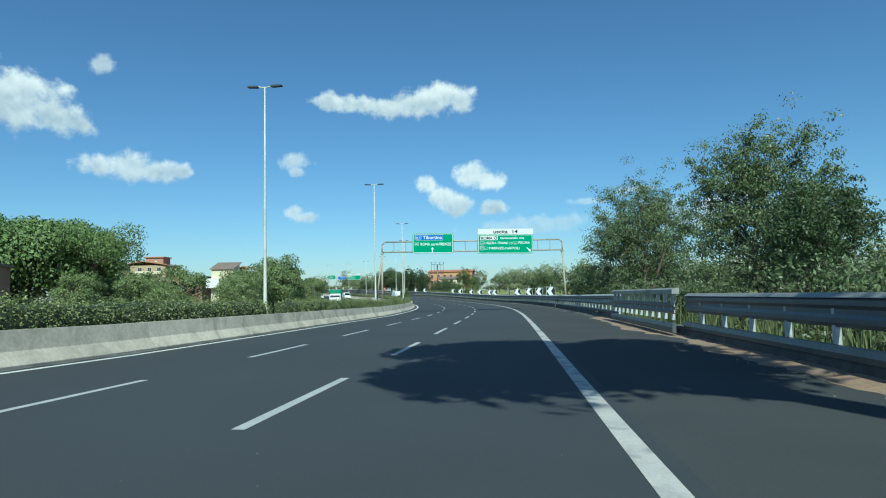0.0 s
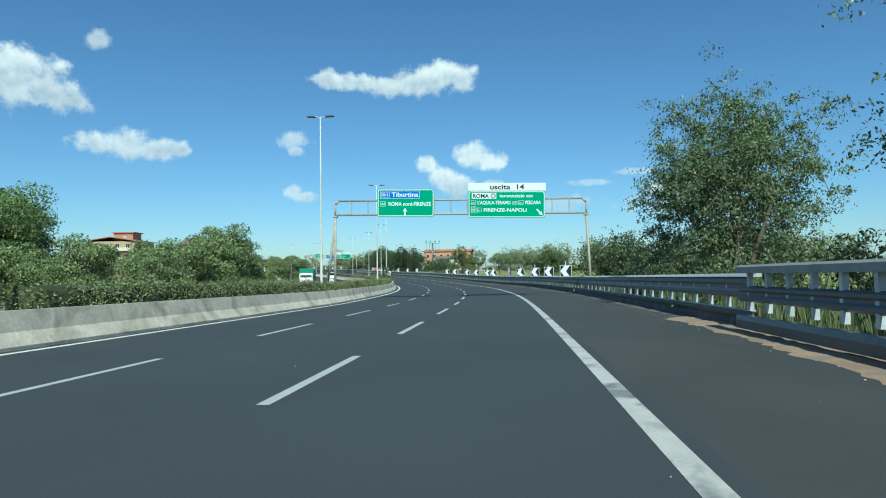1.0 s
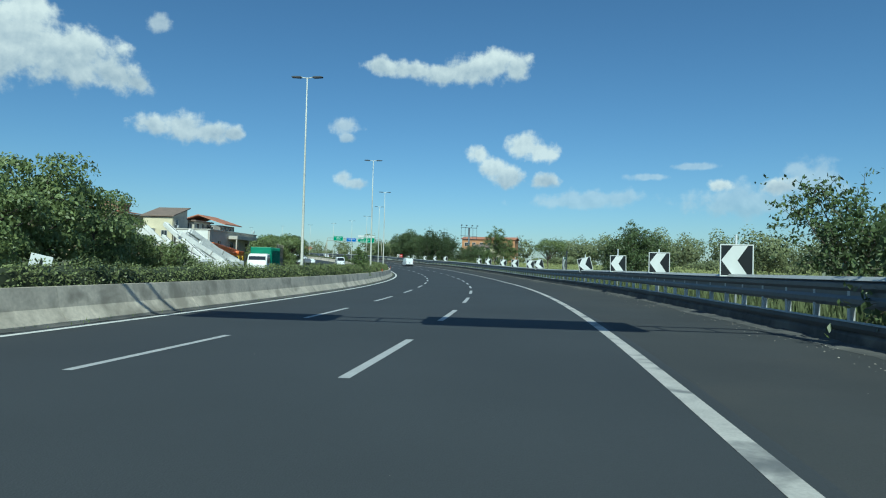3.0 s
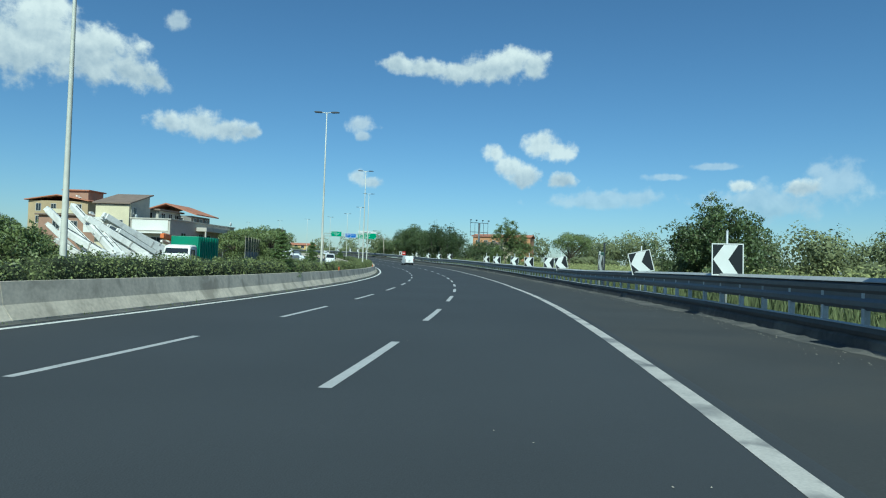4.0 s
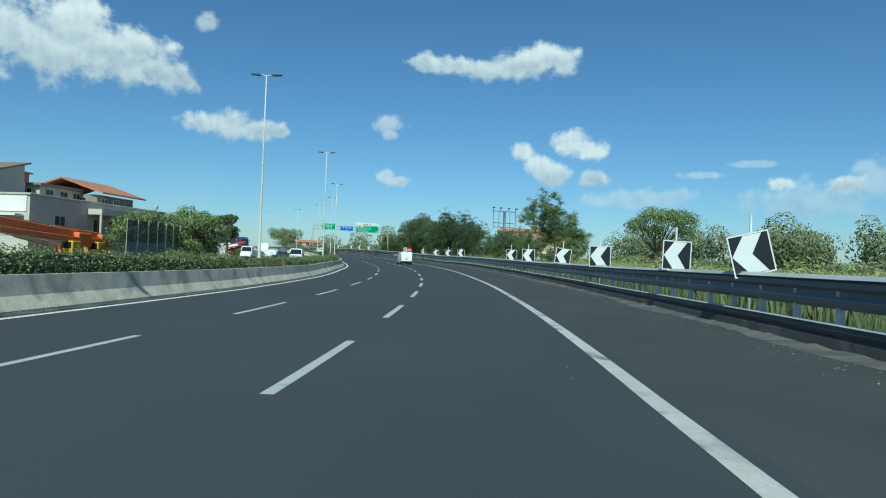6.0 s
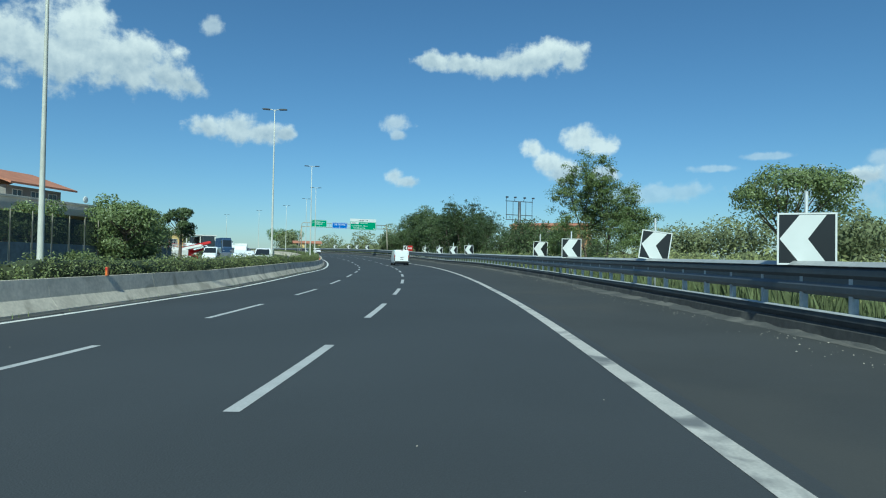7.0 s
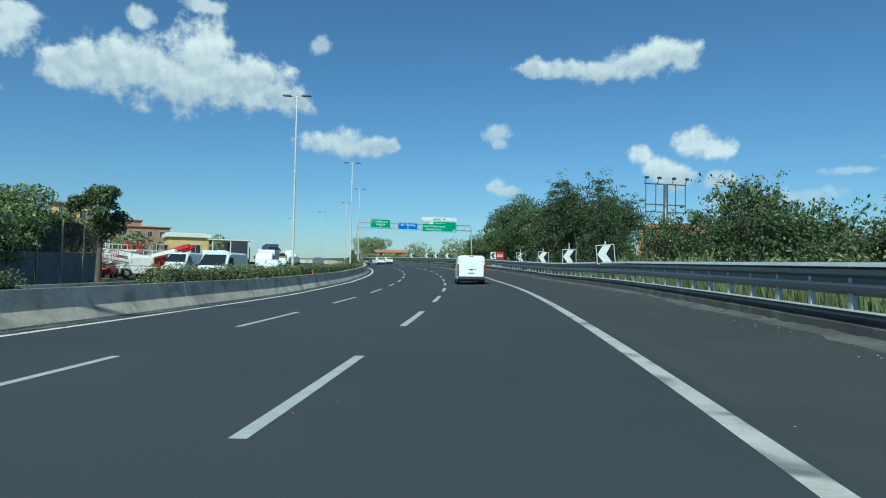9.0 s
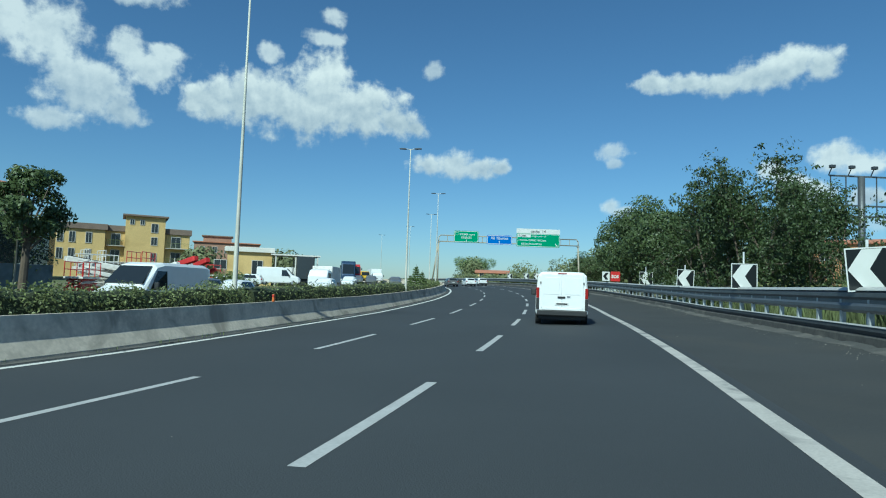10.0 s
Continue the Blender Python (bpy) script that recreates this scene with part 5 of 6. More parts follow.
def weed_mounds(n, s0, s1, d0, d1, low, high, size, seed, material, label):
    """Rank weeds: small leaves piled into uneven mounds."""
    r = np.random.default_rng(seed)
    ss, dd = r.uniform(s0, s1, n), d0 + (d1 - d0) * r.uniform(0, 1, n) ** 1.3
    top = 0.5 + 0.3 * np.sin(ss * 0.55 + 1.7 * np.sin(dd * 0.6)) + 0.2 * np.sin(ss * 1.7 + dd * 1.1)
    up = (low + (high - low) * np.clip(top, 0, 1)) * r.uniform(0, 1, n) ** 0.45
    pts = np.array([place(a, b, -0.5 + c) for a, b, c in zip(ss, dd, up)])
    out = np.tile(np.array([[0.1, -0.5, 0.7]]), (n, 1))
    v, f = leaf_cloud(pts, size, 0.04, r, flat=1.6, long=2.6, out=out, hold=0.5)
    return tagged(leaves_object("weeds", v, f, material), label, "weeds", kind="stuff")


weed_mounds(48000, 76, 232, 7.6, 20, 1.2, 2.5, 0.07, 21, M_GRASS, "rank yellow-green weeds behind the guard rail")
weed_mounds(30000, 80, 235, 20, 60, 0.9, 2.0, 0.16, 22, M_GRASS, "yellow-green weeds of the open field")
grasses("grass", 24000, 80, 230, 30.0, 75.0, 0.6, 1.5, 3, "pale dry grass of the open field", wide=0.08)
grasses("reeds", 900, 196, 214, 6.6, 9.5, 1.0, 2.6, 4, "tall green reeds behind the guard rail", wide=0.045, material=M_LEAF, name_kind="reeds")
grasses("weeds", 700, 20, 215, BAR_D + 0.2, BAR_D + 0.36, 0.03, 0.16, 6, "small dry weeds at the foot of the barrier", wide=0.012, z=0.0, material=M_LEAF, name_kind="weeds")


def debris(n, s0, s1, d0, d1, seed, size, material, label):
    """Scattered chips of stone and litter lying on the asphalt."""
    r = np.random.default_rng(seed)
    v, f = [], []
    for i in range(n):
        s, d = r.uniform(s0, s1), d0 + (d1 - d0) * r.uniform() ** 0.6
        k = size * r.uniform(0.4, 1.6)
        c = place(s, d, 0.004)
        a = r.uniform(0, 6.28)
        ax, ay = Vector((math.cos(a), math.sin(a), 0)) * k, Vector((-math.sin(a), math.cos(a), 0)) * k * r.uniform(0.4, 1)
        b = len(v)
        v += [c - ax, c - ay, c + ax, c + ay, c + Vector((0, 0, k * r.uniform(0.3, 0.8)))]
        f += [(b, b + 1, b + 4), (b + 1, b + 2, b + 4), (b + 2, b + 3, b + 4), (b + 3, b, b + 4)]
    return tagged(raw("debris", v, f, material), label, "litter", kind="stuff")


debris(2600, 6, 230, 3.2, 4.5, 31, 0.014, M_WHITEGRIT, "pale stone chips and litter along the kerb")
debris(500, 6, 230, BAR_D + 0.25, BAR_D + 0.7, 33, 0.03, M_GRIT, "dark rubble at the foot of the barrier")
debris(260, 6, 230, -10.5, 3.5, 32, 0.009, M_WHITEGRIT, "tiny pale chips scattered on the asphalt")

# ---- the far side: houses, yards, traffic ----
M_YELLOW = surface("yellow_render", (0.62, 0.45, 0.19), 0.9, fine=6, coarse=0.5, vary=0.12, stain=(0.5, 0.35, 0.14), stain_at=0.62)
M_CREAM = surface("cream_render", (0.62, 0.55, 0.38), 0.9, fine=6, coarse=0.5, vary=0.12)
M_GREYWALL = surface("grey_render", (0.48, 0.45, 0.39), 0.9, fine=6, coarse=0.5, vary=0.15, stain=(0.38, 0.36, 0.32), stain_at=0.6)
M_WHITEWALL = surface("white_render", (0.7, 0.68, 0.63), 0.9, fine=6, coarse=0.5, vary=0.1)
M_BRICK = surface("brick_wall", (0.33, 0.2, 0.14), 0.9, fine=10, coarse=0.6, vary=0.2)
M_DARKWALL = surface("dark_grey_render", (0.22, 0.205, 0.19), 0.9, fine=6, coarse=0.5, vary=0.18)
M_TAN = surface("tan_render", (0.42, 0.32, 0.19), 0.9, fine=6, coarse=0.5, vary=0.15)
M_ROOF = surface("terracotta_tiles", (0.4, 0.17, 0.1), 0.85, fine=7, coarse=0.8, vary=0.22, piece=0.2)
M_ROOF_B = surface("brown_roof", (0.2, 0.15, 0.12), 0.85, fine=7, coarse=0.8, vary=0.2)
M_PANE = surface("window_glass", (0.03, 0.036, 0.042), 0.12, fine=3, coarse=1, vary=0.1, bump=0)
M_FRAME = surface("window_frame", (0.55, 0.53, 0.5), 0.6, fine=5, coarse=1, vary=0.1)
M_MESH = surface("green_netting", (0.06, 0.075, 0.07), 0.9, fine=25, coarse=0.8, vary=0.3)
_n = M_MESH.node_tree
_t, _x = _n.nodes.new("ShaderNodeBsdfTransparent"), _n.nodes.new("ShaderNodeMixShader")
_x.inputs[0].default_value = 0.42
_n.links.new(_n.nodes["Principled BSDF"].outputs[0], _x.inputs[1])
_n.links.new(_t.outputs[0], _x.inputs[2])
_n.links.new(_x.outputs[0], _n.nodes["Material Output"].inputs["Surface"])
M_MESH_D = surface("dark_green_paint", (0.02, 0.06, 0.045), 0.5, fine=5, coarse=1, vary=0.15)
M_SHEET = surface("grey_green_sheeting", (0.16, 0.19, 0.2), 0.8, fine=3, coarse=0.7, vary=0.35)
M_ORANGE = surface("orange_paint", (0.62, 0.16, 0.04), 0.45, fine=4, coarse=0.6, vary=0.12)
M_OCHRE = surface("ochre_render", (0.46, 0.24, 0.12), 0.9, fine=6, coarse=0.5, vary=0.15)
M_REDP = surface("red_paint", (0.5, 0.03, 0.03), 0.4, fine=4, coarse=0.6, vary=0.12)
M_CRANE = surface("crane_white_paint", (0.72, 0.7, 0.66), 0.5, fine=5, coarse=0.8, vary=0.14, stain=(0.45, 0.42, 0.38), stain_at=0.66)
M_CRANE_D = surface("crane_grey_paint", (0.4, 0.38, 0.35), 0.6, fine=5, coarse=0.8, vary=0.2)
M_GREENP = surface("container_green", (0.02, 0.2, 0.11), 0.5, fine=5, coarse=0.8, vary=0.15)
M_BLUEP = surface("truck_blue", (0.03, 0.06, 0.13), 0.4, fine=5, coarse=0.8, vary=0.12)
M_YELP = surface("van_yellow", (0.65, 0.4, 0.02), 0.4, fine=5, coarse=0.8, vary=0.08)
M_TARP = surface("dark_tarpaulin", (0.03, 0.04, 0.05), 0.7, fine=5, coarse=0.8, vary=0.15)


def world_stand(x, y, z, turn):
    return Matrix.LocRotScale((x, y, z), Euler((0, 0, radians(turn))), None)


def window(parent, x, z, w, h, y=0.0, shutter=None):
    """A window in a wall that faces -y: a frame standing proud and a pane set back in it."""
    bm = bmesh.new()
    t = 0.08
    for sx, sz, cx, cz in ((w + 2 * t, t, x, z + h / 2 + t / 2), (w + 2 * t, t, x, z - h / 2 - t / 2), (t, h, x - w / 2 - t / 2, z), (t, h, x + w / 2 + t / 2, z), (t * 0.6, h, x, z)):
        box(bm, (sx, 0.1, sz), (cx, y - 0.03, cz))
    o = part("window", bm, M_FRAME, parent)
    bm = bmesh.new()
    box(bm, (w, 0.04, h), (x, y - 0.012, z))
    part("pane", bm, M_PANE if shutter is None else shutter, o)
    return o


def block(parent, x0, x1, y0, y1, z0, z1, wall, name="wall"):
    bm = bmesh.new()
    box(bm, (x1 - x0, y1 - y0, z1 - z0), ((x0 + x1) / 2, (y0 + y1) / 2, (z0 + z1) / 2))
    return part(name, bm, wall, parent)


def flat_roof(parent, x0, x1, y0, y1, z, material, over=0.4, thick=0.28):
    bm = bmesh.new()
    box(bm, (x1 - x0 + 2 * over, y1 - y0 + 2 * over, thick), ((x0 + x1) / 2, (y0 + y1) / 2, z + thick / 2), 0.03)
    return part("roof", bm, material, parent)


def pitched_roof(parent, x0, x1, y0, y1, z, rise, material, over=0.5, mono=0):
    """A gable along x; mono 1: one slope that rises with x, 2: one that rises with y."""
    bm = bmesh.new()
    t = 0.22
    if mono == 1:
        prism(bm, [(x0 - over, z), (x1 + over, z + rise), (x1 + over, z + rise + t), (x0 - over, z + t)], y1 - y0 + 2 * over, Matrix.Translation((0, y0 - over, 0)))
    else:
        ym = (y0 + y1) / 2
        pr = [(y0 - over, z), (ym, z + rise), (y1 + over, z), (y1 + over, z + t), (ym, z + rise + t), (y0 - over, z + t)]
        prism(bm, pr, x1 - x0 + 2 * over, Matrix.Translation((x0 - over, 0, 0)) @ Matrix(((0, 1, 0, 0), (1, 0, 0, 0), (0, 0, 1, 0), (0, 0, 0, 1))))
    r = part("roof", bm, material, parent)
    return r


def balcony(parent, x0, x1, z, y, rail_mat):
    bm = bmesh.new()
    box(bm, (x1 - x0, 1.1, 0.14), ((x0 + x1) / 2, y - 0.55, z))
    b = part("balcony", bm, M_GREYWALL, parent)
    bm = bmesh.new()
    n = max(4, int((x1 - x0) / 0.22))
    for i in range(n + 1):
        box(bm, (0.03, 0.03, 0.9), (x0 + 0.03 + (x1 - x0 - 0.06) * i / n, y - 1.06, z + 0.5))
    box(bm, (x1 - x0, 0.05, 0.05), ((x0 + x1) / 2, y - 1.06, z + 0.97))
    part("railing", bm, rail_mat, b)


def dish(parent, x, y, z):
    bm = bmesh.new()
    bmesh.ops.create_uvsphere(bm, u_segments=12, v_segments=6, radius=0.4, matrix=Matrix.Translation((x, y, z)) @ Matrix.Diagonal((1, 0.35, 1, 1)))
    part("satellite_dish", bm, M_WHITE, parent)


# row of houses beyond the yard: local x runs along the row, the walls that face -x and -y look at the road
ROW = world_stand(-64.86, 166.68, -2.2, 97.3)


def row_house(x, y, label):
    return thing("house", ROW @ Matrix.Translation((x, y, 0)), label, "house", group="houses beyond the road")


def side_window(parent, y, z, w, h, x=0.0):
    """A window in a wall that faces -x."""
    o = window(parent, 0, 0, w, h)
    o.matrix_basis = Matrix.Translation((x, y, z)) @ Matrix.Rotation(-math.pi / 2, 4, "Z")
    return o


def solar_heater(parent, x, y, z):
    bm = bmesh.new()
    rod(bm, (x - 0.5, y, z + 0.45), (x + 0.5, y, z + 0.45), 0.22, None, 10)
    box(bm, (1.0, 0.7, 0.06), (x, y - 0.5, z + 0.15), turn=(30, 0, 0))
    part("water_heater", bm, M_CRANE, parent)


# low workshop: white end wall, grey front with a shaded porch
h = row_house(0, 0, "low grey workshop with a flat roof and a white end wall")
block(h, 0, 26, 0, 6.6, 0, 8.0, M_GREYWALL)
flat_roof(h, 0, 26, 0, 6.6, 8.0, M_GREYWALL, 0.2, 0.22)
block(h, -0.12, 0, 0.3, 6.4, 6.2, 7.9, M_WHITEWALL, "white_band")
block(h, -1.3, -0.14, 0.6, 6.0, 5.7, 5.9, M_CRANE, "awning")
block(h, 9, 24, -2.0, -0.02, 6.6, 7.3, M_GREYWALL, "canopy")
for x in (9.2, 16.5, 23.8):
    bm = bmesh.new()
    box(bm, (0.25, 0.25, 6.6), (x, -1.8, 3.3))
    part("post", bm, M_GREYWALL, h)
for x in (4.5, 11, 14, 19.5, 22):
    window(h, x, 4.9, 1.6, 2.2)
side_window(h, 2.2, 4.4, 2.0, 1.4)
side_window(h, 4.8, 4.4, 1.6, 1.4)
dish(h, 23.0, -0.5, 8.7)
# yellow house with one slanting roof
h = row_house(3.0, 7.2, "yellow house with a slanting brown roof")
block(h, 0, 6.5, 1.6, 7.5, 0, 10.4, M_CREAM)
bm = bmesh.new()
prism(bm, [(0.02, 10.3), (6.4, 10.3), (6.4, 12.6), (0.02, 10.5)], 5.8, Matrix.Translation((0, 1.65, 0)))
part("gable", bm, M_GREYWALL, h)
block(h, 0.5, 6.45, 1.5, 1.598, 0, 10.35, M_GREYWALL, "front_wall")
pitched_roof(h, 0, 6.5, 1.6, 7.5, 10.6, 2.1, M_ROOF_B, 0.4, 1)
window(h, 1.5, 9.6, 0.9, 1.0, 1.5)
side_window(h, 3.2, 7.2, 1.1, 1.3)
side_window(h, 5.8, 7.2, 1.1, 1.3)
dish(h, 1.0, 0.9, 8.6)
block(h, -1.6, -0.02, 5.0, 8.5, 5.6, 8.2, M_WHITEWALL, "porch")
# grey house with a shaded loggia
h = row_house(11.0, 7.4, "grey rendered house with a deep shaded loggia")
block(h, 0, 8, 0.6, 8, 0, 10.2, M_GREYWALL)
flat_roof(h, 0, 8, 0.6, 8, 10.2, M_ROOF_B, 0.6, 0.3)
for x in (1.6, 4.2, 6.6):
    window(h, x, 9.0, 1.3, 1.6, 0.6)
side_window(h, 2.4, 9.0, 1.3, 1.6)
side_window(h, 5.4, 9.0, 1.3, 1.6)
# house with a terracotta roof
h = row_house(18.0, 4.6, "house with a terracotta tiled roof and open loft")
block(h, 0.3, 8.4, 0.8, 10.5, 0, 9.9, M_DARKWALL)
pitched_roof(h, 0, 8.6, 0, 11, 9.95, 2.0, M_ROOF, 0.7)
for x in (1.8, 4.4, 7.0):
    window(h, x, 8.8, 1.2, 1.3, 0.8)
side_window(h, 3.0, 8.8, 1.2, 1.3, 0.3)
side_window(h, 7.5, 8.8, 1.2, 1.3, 0.3)
# taller house farther back
h = row_house(45, 44, "brown block of flats with a red tiled roof edge and balconies")
block(h, 0, 14, 0, 15, 0, 14.2, M_TAN)
pitched_roof(h, 0, 14, 0, 15, 14.2, 1.3, M_ROOF, 0.7)
block(h, 3, 9, 2, 8, 14.6, 17.0, M_BRICK, "roof_room")
flat_roof(h, 3, 9, 2, 8, 17.0, M_ROOF, 0.5, 0.3)
for z in (6.6, 9.6, 12.6):
    for y in (2.2, 5.4, 8.6, 12.4):
        side_window(h, y, z, 1.2, 1.7)
    block(h, -1.5, -0.02, 1.0, 9.6, z - 1.45, z - 1.3, M_CREAM, "balcony")
    block(h, -1.5, -1.4, 1.0, 9.6, z - 1.3, z - 0.4, M_CREAM, "parapet")
solar_heater(h, 2.0, 4.0, 15.2)
# brown lower house before it
h = row_house(14, 21, "low brown house with a flat terrace roof")
block(h, 0, 9, 0, 12, 0, 9.0, M_BRICK)
flat_roof(h, 0, 9, 0, 12, 9.0, M_ROOF_B, 0.5)
for y in (2, 5, 8.5):
    side_window(h, y, 7.2, 1.3, 1.5)
solar_heater(h, 2.0, 3.0, 9.3)

# brick houses near the pines, flats behind
h = thing("house", world_stand(-64.5, 63, -1.0, 30), "red brick house half hidden by pines", "house", group="houses beyond the road")
block(h, 0, 9, 0, 8, 0, 6.2, M_BRICK)
flat_roof(h, 0, 9, 0, 8, 6.2, M_ROOF_B)
for x in (2, 4.5, 7):
    window(h, x, 4.6, 1.1, 1.5)
# yellow apartment house
h = thing("apartment_house", world_stand(-135.5, 231.5, 0, 61.8), "yellow apartment house with brown eaves and planted balconies", "house")
block(h, 0, 8, 0, 10, 0, 8.6, M_YELLOW)
flat_roof(h, 0, 8, 0, 10, 8.6, M_ROOF_B, 0.35, 1.0)
block(h, 8.02, 21.5, 1.5, 11, 0, 8.6, M_YELLOW)
flat_roof(h, 8.4, 21.5, 1.5, 11, 8.62, M_ROOF_B, 0.3, 1.0)
block(h, 11, 17.3, 0.6, 8, 0, 11.4, M_YELLOW, "tower")
flat_roof(h, 11, 17.3, 0.6, 8, 11.4, M_ROOF_B, 0.5, 0.3)
for x in (12, 13.6):
    window(h, x, 10.4, 0.6, 0.8, 0.6)
window(h, 15.6, 9.5, 1.0, 1.5, 0.6)
for z in (4.4, 7.2):
    window(h, 15.6, z, 0.9, 1.3, 0.6)
    for x in (1.5, 3.2, 5.6):
        window(h, x, z, 0.8, 1.7)
    window(h, 9.6, z, 1.3, 1.9, 1.5)
    window(h, 19.2, z, 1.5, 1.9, 1.5)
    balcony(h, 8.2, 10.9, z - 1.1, 1.5, M_HEDGE)
    balcony(h, 17.5, 21.3, z - 1.1, 1.5, M_HEDGE)
h = thing("house", world_stand(-167, 279, 0, 53), "terracotta-coloured house with a stepped roof", "house", group="houses beyond the road")
block(h, 0, 16, 0, 10, 0, 10.4, M_BRICK)
flat_roof(h, 0, 16, 0, 10, 10.4, M_ROOF)
block(h, 2, 9, 3, 8, 10.6, 12.2, M_BRICK, "roof_room")
flat_roof(h, 2, 9, 3, 8, 12.2, M_ROOF_B)
for x in (2, 5, 8, 11, 14):
    window(h, x, 8.6, 1.1, 1.4)
# yellow works hall with a white canopy
h = thing("workshop", world_stand(-103.0, 235.2, 0, 52), "yellow workshop hall with a white flat roof and canopy", "workshop")
block(h, 5.4, 11.5, 0, 10, 0, 4.9, M_YELLOW)
bm = bmesh.new()
box(bm, (6.8, 10.8, 0.7), (8.45, 5, 5.25), 0.05)
part("roof", bm, M_WHITEWALL, h)
bm = bmesh.new()
box(bm, (7.0, 5, 0.2), (14.8, 1.5, 4.7))
part("canopy", bm, M_WHITEWALL, h)
for x in (12.0, 14.8, 17.9):
    for y in (-0.8, 3.8):
        bm = bmesh.new()
        box(bm, (0.16, 0.16, 4.6), (x, y, 2.3))
        part("post", bm, M_WHITEWALL, h)
window(h, 9.5, 2.6, 1.4, 2.2)
window(h, 4.5, 3.0, 1.6, 1.2)

# buildings at the far end of the bend and beyond the trees
for x, y, w, z, turn, wall, roof, lab in ((-36, 312, 22, 10.5, -5, M_OCHRE, M_ROOF, "orange rendered building beyond the bend"), (-27, 278, 11, 6.4, 5, M_CREAM, M_ROOF_B, "beige brick building above the trees"), (-134, 364, 11, 6.2, 30, M_YELLOW, M_ROOF, "ochre house with a low tiled roof")):
    h = thing("house", world_stand(x, y, 0, turn), lab, "house", group="houses beyond the bend")
    block(h, 0, w, 0, 10, 0, z, wall)
    pitched_roof(h, 0, w, 0, 10, z, 1.0, roof)
    for zz in np.arange(2.4, z - 0.8, 3.0):
        for i in range(int(w / 3.2)):
            window(h, 1.8 + 3.2 * i, float(zz), 1.3, 1.4)


# dark netting fence by the houses: a closed foot and netting above
f = thing("fence", Matrix(), "tall dark netting fence on steel posts", "fence", kind="structure")
s = 176.0
while s < 219:
    sweep("foot_panel", [(-32.2, -0.3), (-32.2, 2.1), (-32.24, 2.1), (-32.24, -0.3)], s + 0.05, s + 2.95, 1.5, M_SHEET, f)
    sweep("netting", [(-32.2, 2.11), (-32.2, 4.3), (-32.22, 4.3), (-32.22, 2.11)], s + 0.05, s + 2.95, 1.5, M_MESH, f)
    part("post", rod(bmesh.new(), (0, 0, -0.4), (0, 0, 4.5), 0.04), M_GANTRY, f, m=stand(s, -32.12, 0))
    s += 3.0


# ---- machines in the yard ----
def boom(parent, a, b, w, material, name="boom"):
    a, b = Vector(a), Vector(b)
    d = b - a
    bm = bmesh.new()
    m = Matrix.Translation((a + b) / 2) @ d.to_track_quat("Y", "Z").to_matrix().to_4x4()
    bmesh.ops.create_cube(bm, size=1.0, matrix=m @ Matrix.Diagonal((w, d.length, w * 1.2, 1)))
    bmesh.ops.bevel(bm, geom=bm.edges[:], offset=w * 0.12, segments=1, affect="EDGES")
    o = part(name, bm, material, parent)
    bm = bmesh.new()
    e = a + d * 0.62
    rod(bm, a + d * 0.05 - Vector((0, 0, w)), e - Vector((0, 0, w * 0.7)), w * 0.2, None, 8)
    part("ram", bm, M_CHROME, o)
    bm = bmesh.new()
    up = Vector((0, 0, w * 0.68))
    rod(bm, a + d * 0.08 + up, a + d * 0.93 + up, w * 0.09, None, 6)
    part("hose", bm, M_PLASTIC, o)
    for k in (0.3,):
        bm = bmesh.new()
        mk = Matrix.Translation(a + d * k) @ d.to_track_quat("Y", "Z").to_matrix().to_4x4()
        bmesh.ops.create_cube(bm, size=1.0, matrix=mk @ Matrix.Diagonal((w * 1.08, w * 0.3, w * 1.28, 1)))
        part("collar", bm, M_CRANE_D if material == M_CRANE else material, o)
    bm = bmesh.new()
    n = (d.normalized()) * w * 0.1
    m2 = Matrix.Translation(b) @ d.to_track_quat("Y", "Z").to_matrix().to_4x4()
    bmesh.ops.create_cube(bm, size=1.0, matrix=m2 @ Matrix.Diagonal((w * 0.8, w * 0.9, w * 0.9, 1)))
    part("boom_head", bm, material, o)
    return o


